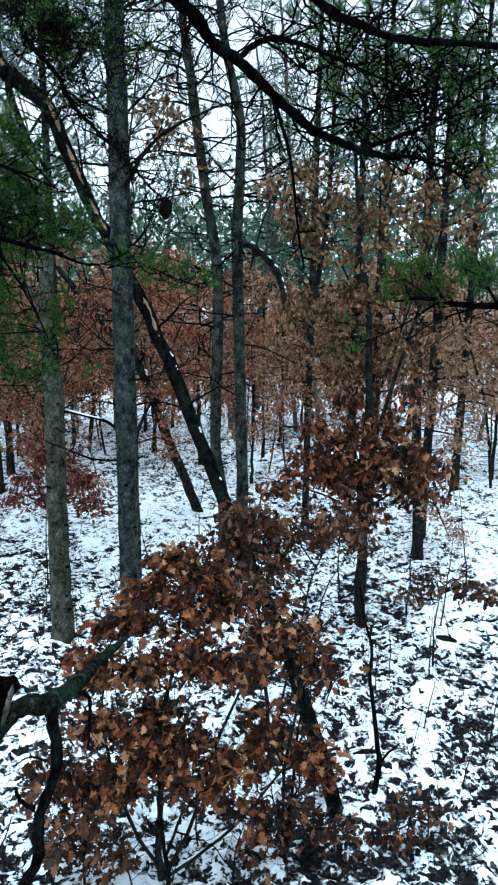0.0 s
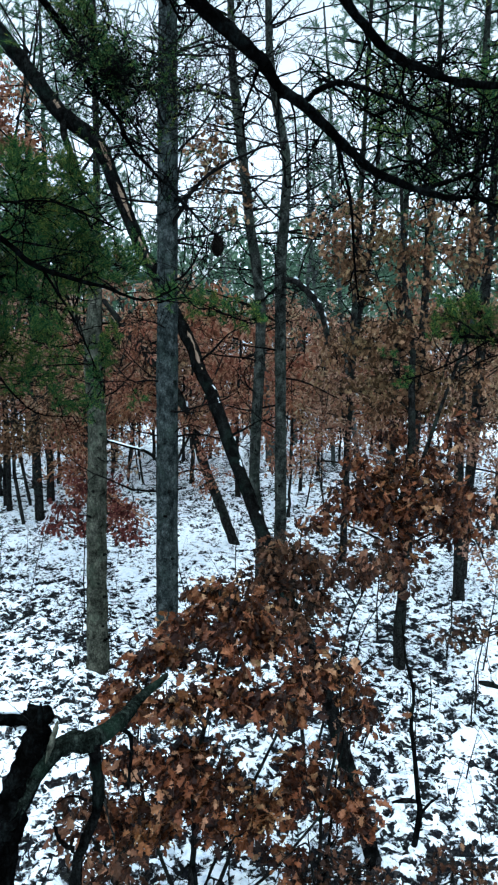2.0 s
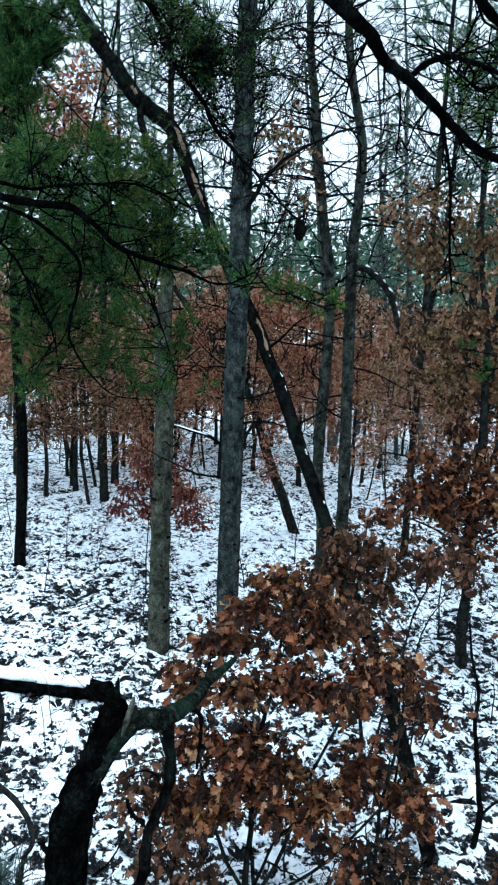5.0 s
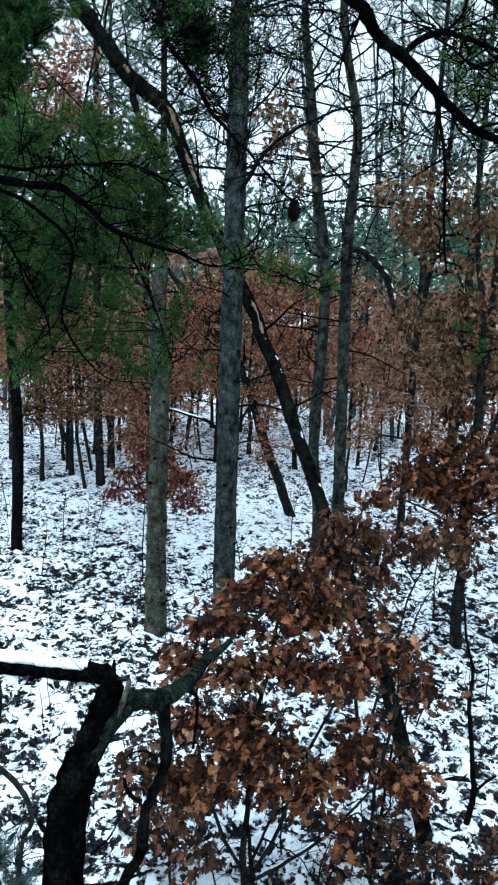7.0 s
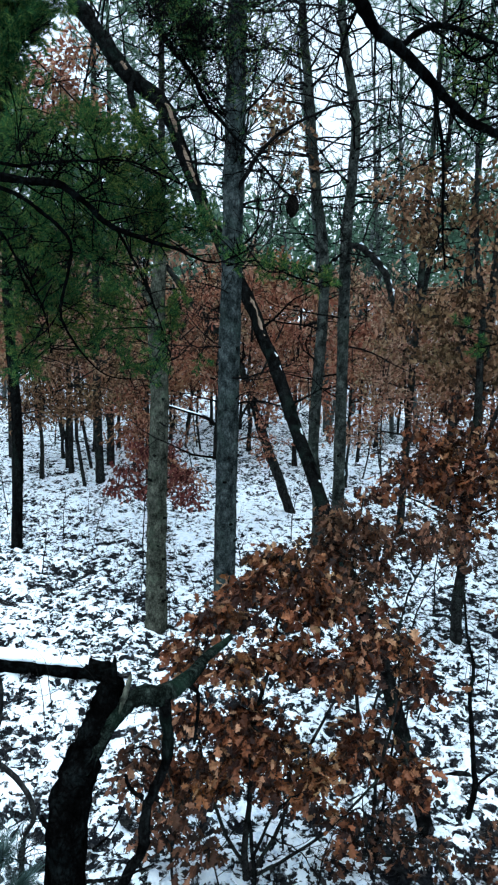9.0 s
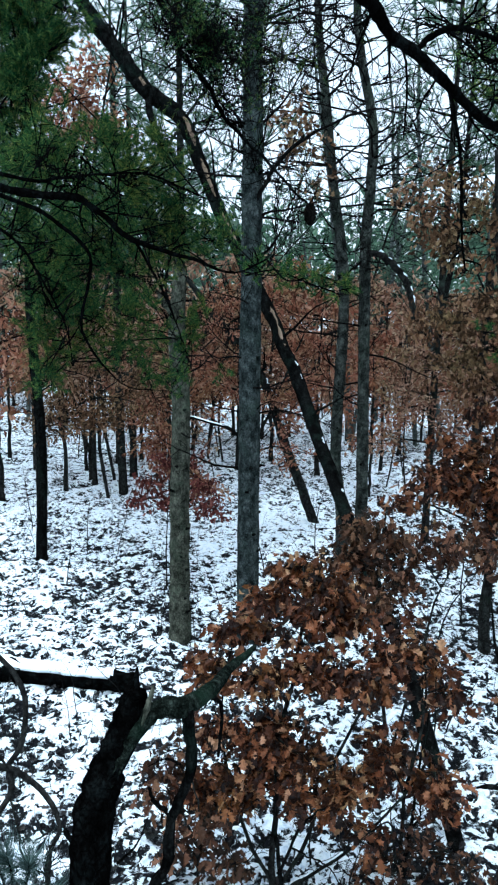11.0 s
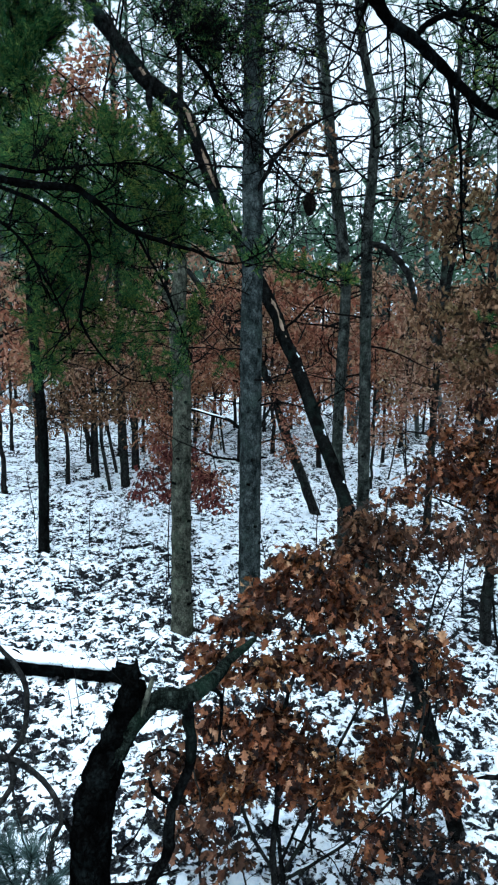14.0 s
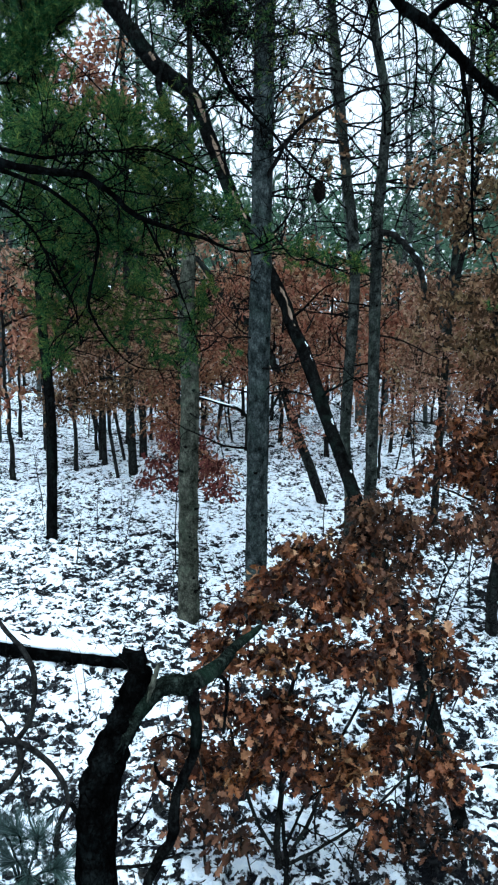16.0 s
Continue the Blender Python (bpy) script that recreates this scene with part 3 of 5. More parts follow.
t4 = pine("pine_tree", "slender dark pine with a drooping broken limb", [(-0.58, 11.4, -0.22), (-0.54, 10.9, 1.42), (-0.59, 10.9, 3.23), (-0.68, 11.0, 5.68), (-0.63, 10.9, 6.91), (-0.65, 10.9, 7.75), (-0.97, 10.9, 9.4), (-1.0, 10.9, 12.5)], (0.11, 0.10, 0.09, 0.072, 0.045), 34, OLIVE_BARK,
    stubs=10, dead=((2.6, 4.0, 3), (4.0, 6.0, 6), (6.0, 10.2, 42)), twig_len=1.5, live=((10.8, 12.4, 6),), group=MID,
    limbs=[([(-0.68, 10.95, 5.6), (-0.85, 10.9, 5.5), (-1.02, 10.9, 5.3)], (0.03, 0.012), 3, 0.3),
           ([(-0.64, 10.9, 5.6), (-0.2, 10.8, 5.55), (0.5, 10.7, 5.75)], (0.014, 0.004), 8, 0.35)])


def drooping_limb():
    """The snow-dotted broken limb that arches down from the slender dark pine."""
    rnd = np.random.default_rng(341)
    p = spline([(-0.65, 10.95, 5.74), (-0.36, 10.85, 5.66), (-0.06, 10.8, 5.38), (0.12, 10.8, 4.98), (0.15, 10.8, 4.62)], 18)
    p[1:-1] += rnd.normal(0, 0.008, (16, 3))
    g = Geo()
    tube(g, p, (0.052, 0.058, 0.056, 0.046), 9, 0.25, rnd)
    limb = part("limb", g, OAK_BARK, t4, "grey-green broken limb arching down")
    for k in range(3, 15, 2):
        g = Geo()
        c = p[k] + (0.03, -0.018, 0.036)
        d = unit(p[k + 1] - p[k])
        tube(g, np.stack([c + d * s for s in (-0.05, -0.02, 0.02, 0.06)]) + rnd.normal(0, 0.006, (4, 3)), (0.005, 0.022, 0.016, 0.005), 6, 0.6, rnd)
        part("snow_patch", g, SNOW, limb, "small clump of white snow")


drooping_limb()
pine("pine_tree", "dark slender pine rising from open snow", [(-6.57, 10.42, -0.22), (-6.5, 10.5, 2.3), (-6.6, 10.5, 4.4), (-6.54, 10.5, 7.0), (-6.5, 10.5, 11.0)], (0.10, 0.09, 0.085, 0.05), 35, DARK_BARK,
    dead=((2.2, 4, 5), (4, 9, 16)), twig_len=1.2, live=((9.4, 10.8, 7),), group=MID)
pine("pine_tree", "dark pine trunk farther back in the snow", [(-6.86, 15.05, -0.22), (-6.9, 15.0, 2.3), (-6.9, 15.0, 5.0), (-6.9, 15.0, 11.0)], (0.11, 0.10, 0.09, 0.06), 36, OAK_BARK,
    dead=((2.5, 8, 18),), twig_len=1.5, live=((6, 10.8, 20),), group=MID, spruce=HAZED_NEEDLE)
pine("pine_tree", "grey pine behind brown oak leaves", [(2.81, 11.62, -0.22), (2.6, 11.7, 3.1), (2.58, 11.7, 6.1), (2.55, 11.7, 12.0)], (0.10, 0.08, 0.07, 0.04), 37, OAK_BARK,
    dead=((3.5, 7, 16),), twig_len=1.3, live=((6.6, 11.8, 18),), group=MID, spruce=HAZED_NEEDLE)
pine("pine_tree", "thin grey pine standing among brown oaks", [(0.67, 13.5, -0.22), (0.64, 13.0, 4.1), (0.66, 13.0, 6.0), (0.7, 13.0, 11.5)], (0.075, 0.065, 0.06, 0.03), 38, OAK_BARK,
    dead=((3.5, 8, 18),), twig_len=1.2, live=((6.6, 11.3, 18),), group=MID, spruce=HAZED_NEEDLE)
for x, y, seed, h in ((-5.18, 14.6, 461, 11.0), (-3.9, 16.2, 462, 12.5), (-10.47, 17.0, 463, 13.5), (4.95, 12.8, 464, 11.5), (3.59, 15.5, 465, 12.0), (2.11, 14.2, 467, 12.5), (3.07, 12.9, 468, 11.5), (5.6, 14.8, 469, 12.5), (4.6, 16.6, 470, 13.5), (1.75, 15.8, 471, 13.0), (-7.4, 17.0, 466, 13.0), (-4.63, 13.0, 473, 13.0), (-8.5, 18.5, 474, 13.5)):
    pine("pine_tree", "dark pine with a wide blue-green crown", [(x, y, -0.22), (x + 0.05, y, h / 2), (x, y, h)], (0.10, 0.08, 0.03), seed, OAK_BARK, dead=((2.5, 5.0, 10),), twig_len=1.2, live=((6.0, h - 0.2, 28 if y > 14 else 15),), group=MID, spruce=HAZED_NEEDLE)
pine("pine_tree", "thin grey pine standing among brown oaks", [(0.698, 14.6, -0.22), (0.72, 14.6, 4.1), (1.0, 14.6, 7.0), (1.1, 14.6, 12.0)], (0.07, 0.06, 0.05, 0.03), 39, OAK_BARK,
    dead=((4, 8, 14),), twig_len=1.3, live=((5.8, 11.8, 24),), group=MID, spruce=HAZED_NEEDLE)


# ---- the long leaning dead tree and other leaning wood ----
def leaning_tree():
    rnd = np.random.default_rng(41)
    line = [(0.92, 4.70, -0.2), (0.37, 5.7, 1.03), (-0.44, 7.3, 2.15), (-1.21, 8.4, 3.52), (-1.76, 9.0, 4.52), (-2.54, 10.0, 5.58), (-3.11, 10.5, 6.49), (-3.49, 10.7, 7.31), (-3.82, 10.7, 7.92), (-4.45, 10.8, 8.39), (-4.86, 10.9, 8.9), (-5.45, 11.0, 9.61), (-6.0, 11.1, 10.4)]
    tree = thing("leaning_dead_tree", line[0], "long dark dead tree leaning across the wood", "tree")
    g = Geo()
    p = spline(line, 60)
    p[1:-1] += rnd.normal(0, 0.012, (58, 3))
    tube(g, p, (0.08, 0.075, 0.082, 0.09, 0.09, 0.10, 0.105, 0.11, 0.12, 0.13, 0.13, 0.12, 0.10), 12, 0.25, rnd)
    trunk = part("trunk", g, DARK_BARK, tree)
    for k, (a, b, off) in enumerate(((18, 22, 0.082), (25, 29, 0.090), (30, 34, 0.098), (35, 39, 0.105), (44, 46, 0.115))):
        g = Geo()
        line = spline(p[a : b + 1] + np.array((0.45, -0.88, 0.15)) * off, 16)
        line[1:-1] += rnd.normal(0, 0.004, (14, 3))
        tube(g, line, (0.006, 0.022, 0.034, 0.030, 0.036, 0.018, 0.005), 8, 0.5, rnd)
        part("scar", g, WOOD, trunk, "pale split wood where bark is torn off")
    g = Geo()
    dead = spline([p[43], (-4.30, 10.6, 8.0), (-4.0, 10.5, 7.3), (-3.72, 10.5, 6.8)], 12)
    tube(g, dead, (0.08, 0.06, 0.045, 0.02), 8, 0.3, rnd)
    twiggy(g, dead, 0.006, rnd, 6, 0.4, 1)
    part("broken_branch", g, DARK_BARK, tree, "short dark broken limb hanging down")
    for k in (14, 19, 24, 30, 36, 44, 50):
        g = Geo()
        b = grow(p[k], (rnd.normal(0, 0.5), -0.3, 0.6), 0.7 + 0.7 * rnd.random(), rnd, 7, 0.5, 0.3)
        tube(g, b, (0.024, 0.006), 5, 0.1, rnd)
        twiggy(g, b, 0.005, rnd, 6, 0.4, 1)
        part("broken_branch", g, DARK_BARK, tree)
    for k in (8, 11, 13, 16, 17, 23):
        g = Geo()
        d = unit(p[k + 1] - p[k])
        c = p[k] + d * 0.1 * rnd.random() + np.array((0.05, -0.03, 0.055)) * (0.9 + 0.3 * rnd.random())
        n = 0.02 + 0.05 * rnd.random()
        tube(g, np.stack([c + d * f * n for f in (-1, -0.4, 0.1, 0.6, 1)]) + rnd.normal(0, 0.006, (5, 3)), (0.003, 0.012, 0.007, 0.012, 0.003), 6, 0.7, rnd)
        part("snow_patch", g, SNOW, trunk, "small clump of white snow")


leaning_tree()


def leaning_stub():
    rnd = np.random.default_rng(42)
    line = [(-1.78, 14.2, -0.06), (-2.1, 14.0, 0.9), (-2.4, 13.8, 1.73), (-2.9, 13.5, 3.3), (-3.8, 13.0, 4.6), (-4.4, 12.8, 5.4)]
    tree = thing("leaning_dead_tree", line[0], "short dark leaning dead trunk with snow on it", "tree")
    g = Geo()
    p = spline(line, 30)
    tube(g, p, (0.11, 0.11, 0.10, 0.10, 0.05), 10, 0.25, rnd)
    trunk = part("trunk", g, OAK_BARK, tree)
    for k in (14, 18, 22, 25):
        g = Geo()
        b = grow(p[k], (rnd.normal(0, 0.6), -0.3, 0.4), 1.1, rnd, 7, 0.5, 0.3)
        tube(g, b, (0.03, 0.006), 5)
        twiggy(g, b, 0.006, rnd, 6, 0.5, 1)
        part("broken_branch", g, DARK_BARK, tree)
    for k in (14, 16, 17, 19):
        g = Geo()
        d = unit(p[k + 1] - p[k])
        c = p[k] + (0.05, -0.05, 0.08)
        tube(g, np.stack([c + d * f for f in (-0.09, -0.03, 0.03, 0.1)]) + rnd.normal(0, 0.01, (4, 3)), (0.005, 0.026, 0.018, 0.005), 6, 0.6, rnd)
        part("snow_patch", g, SNOW, trunk, "small clump of white snow")


leaning_stub()


def snow_cap(g, p, r, rnd, lift=0.6, wide=0.75):
    """A soft uneven ridge of snow lying along the top of a log."""
    c = p + np.stack([0 * r, 0 * r, r * lift], -1)
    n = len(p)
    t = unit(np.gradient(c, axis=0))
    side = unit(np.cross(t, (0, 0, 1)))
    a = np.linspace(0, np.pi, 7)
    ring = []
    for k in range(n):
        w = r[k] * wide * (0.9 + 0.25 * rnd.random()) * (0.3 if k in (0, n - 1) else 1)
        h = r[k] * 0.5 * (0.7 + 0.6 * rnd.random()) * (0.3 if k in (0, n - 1) else 1)
        ring.append(c[k] + np.cos(a)[:, None] * side[k] * w + np.sin(a)[:, None] * np.array((0, 0, h)))
    i = np.arange(n - 1)[:, None] * 7 + np.arange(7)
    j = np.arange(n - 1)[:, None] * 7 + (np.arange(7) + 1) % 7
    g.add(np.concatenate(ring), np.stack([i, j, j + 7, i + 7], -1).reshape(-1, 4))


def fallen_log():
    rnd = np.random.default_rng(43)
    line = [(-8.2, 6.3, 0.15), (-6.0, 6.38, 0.14), (-4.45, 6.42, 0.12), (-3.78, 6.47, 0.11), (-3.05, 6.57, 0.09)]
    log = thing("fallen_log", (-5.1, 6.75, 0), "dark rotting fallen log capped with white snow", "log")
    g = Geo()
    p, _, r = tube(g, spline(line, 30), (0.17, 0.155, 0.14, 0.13), 12, 0.35, rnd)
    trunk = part("trunk", g, ROTTEN, log)
    g = Geo()
    snow_cap(g, p[:-2], r[:-2], rnd, 0.62, 0.80)
    part("snow_cap", g, SNOW, trunk, "smooth white snow along the top")
    for k in (24, 27):
        g = Geo()
        tube(g, grow(p[k], (0.1, -0.6, 0.2), 0.25, rnd, 4), (0.035, 0.015), 6, 0.2, rnd)
        part("stub", g, DARK_BARK, trunk)


fallen_log()


def snowy_pole():
    rnd = np.random.default_rng(44)
    line = [(-3.3, 9.4, 3.12), (-2.9, 9.37, 3.03), (-2.5, 9.4, 2.9), (-2.31, 9.5, 2.5), (-2.30, 9.6, 1.5), (-2.29, 9.6, -0.15)]
    pole = thing("bent_sapling", line[-1], "thin dark sapling bent over under a line of snow", "sapling")
    g = Geo()
    p, _, r = tube(g, spline(line, 20), (0.022, 0.026, 0.028, 0.03, 0.03, 0.034), 6, 0.15, rnd)
    stem = part("stem", g, DARK_BARK, pole)
    g = Geo()
    snow_cap(g, p[:8], r[:8], rnd, 0.5, 0.8)
    part("snow_cap", g, SNOW, stem, "thin line of white snow")


snowy_pole()


# ---- the broken snag beside the lookout ----
def snag():
    rnd = np.random.default_rng(45)
    line = [(-0.99, 0.98, -0.22), (-0.95, 1.04, 1.2), (-0.922, 1.12, 2.3), (-0.922, 1.185, 2.86), (-0.893, 1.25, 3.05), (-0.84, 1.31, 3.21), (-0.808, 1.35, 3.36)]
    tree = thing("broken_snag", line[0], "black broken tree snag with one curving side limb", "tree")
    g = Geo()
    p, t, r = tube(g, spline(line, 44), (0.12, 0.095, 0.078, 0.074, 0.068, 0.056, 0.043), 18, 0.34, rnd, True)
    trunk = part("trunk", g, ROTTEN, tree)
    for dx, dy, h in ((0.012, -0.005, 0.125), (-0.012, 0.0, 0.07), (-0.03, 0.01, 0.045), (0.028, 0.01, 0.03)):
        g = Geo()
        c = p[-1] + (dx, dy, -0.02)
        tube(g, spline([c - (0, 0, 0.06), c, c + (rnd.normal(0, 0.004), 0, h * 0.6), c + (rnd.normal(0, 0.008), 0, h)], 7), (0.020, 0.018, 0.013, 0.003), 6, 0.5, rnd)
        part("splinter", g, ROTTEN, trunk)
    g = Geo()
    tube(g, spline([(-0.765, 1.30, 3.24), (-0.746, 1.31, 3.31), (-0.732, 1.325, 3.37), (-0.724, 1.33, 3.405)], 9), (0.004, 0.009, 0.012, 0.010, 0.003), 8, 0.5, rnd)
    part("scar", g, BROWN_BARK, trunk, "pale torn wood at the break")
    # the torn strip of living wood that runs up the trunk and bends out as a limb
    for path, rad, m in (([(-0.875, 1.20, 3.0), (-0.825, 1.25, 3.13), (-0.79, 1.29, 3.21), (-0.755, 1.34, 3.265), (-0.71, 1.40, 3.275), (-0.645, 1.46, 3.25), (-0.61, 1.70, 3.185), (-0.615, 2.05, 3.10), (-0.57, 2.40, 3.04)], (0.008, 0.020, 0.027, 0.034, 0.040, 0.040, 0.032, 0.025, 0.014), MOSSY),
                         ([(-0.64, 1.46, 3.25), (-0.62, 1.45, 3.14), (-0.615, 1.45, 3.03), (-0.64, 1.45, 2.90), (-0.70, 1.45, 2.73), (-0.72, 1.45, 2.53), (-0.80, 1.40, 2.36), (-0.87, 1.38, 2.1)], (0.027, 0.022, 0.019, 0.023, 0.017), DARK_BARK),
                         ([(-0.66, 1.75, 3.14), (-0.60, 1.85, 3.02), (-0.60, 1.8, 2.80)], (0.012, 0.006), DARK_BARK),
                         ([(-0.72, 1.46, 2.76), (-0.78, 1.46, 2.80), (-0.80, 1.46, 2.86)], (0.011, 0.006), DARK_BARK),
                         ([(-0.90, 1.15, 2.78), (-0.985, 1.13, 2.86), (-1.0, 1.12, 2.9)], (0.012, 0.007), DARK_BARK),
                         ([(-0.83, 1.2, 2.72), (-0.75, 1.2, 2.82), (-0.70, 1.2, 2.95)], (0.005, 0.002), DARK_BARK),
                         ([(-0.66, 1.45, 3.0), (-0.72, 1.44, 3.02), (-0.79, 1.43, 2.98)], (0.006, 0.002), DARK_BARK),
                         ([(-0.84, 1.15, 2.62), (-0.72, 1.2, 2.62), (-0.60, 1.25, 2.66)], (0.007, 0.003), DARK_BARK)):
        g = Geo()
        line = spline(path, 24)
        line[1:-1] += rnd.normal(0, rad[0] * 0.12, (22, 3))
        tube(g, line, rad, 12, 0.5, rnd)
        part("limb", g, m, tree)
    tw = Geo()
    twiggy(tw, np.array([(-0.66, 1.75, 3.12), (-0.62, 1.85, 2.98), (-0.60, 1.8, 2.75)]), 0.003, rnd, 5, 0.2, 1, -0.2)
    part("branchwork", tw, TWIG, tree, kind="stuff")


snag()


def fallen_branch(a, b, r, label):
    rnd = np.random.default_rng(int(abs(a[0]) * 100))
    ob = thing("fallen_branch", a, label, "branch")
    g = Geo()
    mid = (np.array(a) + np.array(b)) / 2 + (0, 0, 0.03)
    p, _, rr = tube(g, spline([a, mid, b], 10), (r, r * 0.8), 8, 0.3, rnd)
    part("stem", g, DARK_BARK, ob)
    g = Geo()
    tube(g, grow(p[6], (0.3, -0.4, 0.7), r * 3, rnd, 4), (r * 0.5, r * 0.2), 5)
    part("stub", g, DARK_BARK, ob)


fallen_branch((1.06, 5.66, 0.02), (1.30, 5.72, 0.03), 0.035, "short black broken branch lying on snow")
fallen_branch((2.5, 8.4, 0.02), (2.75, 8.3, 0.02), 0.05, "short black rotten branch lying on snow")



# ---- near pines whose boughs hang into view ----
def bough_pine(base, height, label, limbs, clumps, seed, tufts=16, dark=()):
    """A pine close by: limbs that reach into view, and clumps of needled twigs hung from them.
    limbs: (points, radii, dead twigs, twig length); clumps: (x, y, z, spread, tufts or 0)."""
    rnd = np.random.default_rng(seed)
    tree = thing("pine_tree", base, label, "tree")
    g = Geo()
    top = np.array(base) + (0.1, 0.0, height)
    tube(g, spline([base, np.array(base) + (0.03, 0.02, height / 2), top], 30), (0.17, 0.14, 0.06), 14, 0.1, rnd, True)
    part("trunk", g, PINE_BARK, tree)
    tw, nd, allp = Geo(), Geo(), []
    for path, rad, n, tl in limbs:
        b = spline(path, 22)
        b[1:-1] += rnd.normal(0, min(rad[0] * 0.12, 0.003), (20, 3))
        g = Geo()
        tube(g, spline(b, 60), rad, 9, 0.42, rnd)
        allp.append(b)
        if n:
            twiggy(g, b[5:], 0.0045, rnd, int(n * 1.5), tl, 1, 0.15, 4, 0.05, 7, 5)
        part("limb", g, ROTTEN, tree)
    allp = np.concatenate(allp)
    for x, y, z, s, n in clumps:
        c = np.array((x, y, z))
        close = np.argsort(np.linalg.norm(allp - c, axis=1))[:12]
        root = allp[close[rnd.integers(0, 12)]]
        b = spline([root, (root + c) / 2 + rnd.normal(0, 0.04, 3), c], 8)
        g = Geo()
        tube(g, b, (0.006, 0.003), 5, 0.1, rnd)
        for k in range(n or tufts):
            p = b[rnd.integers(5, 8)] + rnd.normal(0, s * 0.3, 3)
            d = unit(rnd.normal(0, 1, 3) + (0, 0, 0.25))
            t = grow(p, d, s * (0.5 + 0.6 * rnd.random()), rnd, 6, 0.6, 0.25)
            tube(g, np.vstack([b[rnd.integers(5, 8)], t]), (0.003, 0.0025, 0.0015), 3)
            needles(nd, t, rnd, 680, 0.041, 0.0019, 0.85, 0.1, 1)
            for j in (2, 4):
                u = grow(t[j], across(t[j] - t[j - 1], rnd) + unit(t[j] - t[j - 1]), s * 0.4, rnd, 4, 0.5, 0.3)
                tube(g, u, (0.0022, 0.0012), 3)
                needles(nd, u, rnd, 720, 0.041, 0.0019, 0.85, 0.05, 1)
        part("branchlet", g, TWIG, tree)
    for x, y, z, s, n in dark:
        for k in range(n):
            t = grow((x, y, z) + rnd.normal(0, s * 0.4, 3), rnd.normal(0, 1, 3) + (0, 0, 0.4), s * (0.6 + 0.8 * rnd.random()), rnd, 6, 0.9, 0.0)
            tube(tw, t, (0.0035, 0.0014), 3)
            if k % 3 == 0:
                needles(nd, t, rnd, 160, 0.03, 0.0013, 0.9)
    if tw.n:
        part("branchwork", tw, TWIG, tree, kind="stuff")
    part("foliage", nd, NEEDLE, tree, "dark green pine needles in tufts", kind="stuff", smooth=False)
    return tree


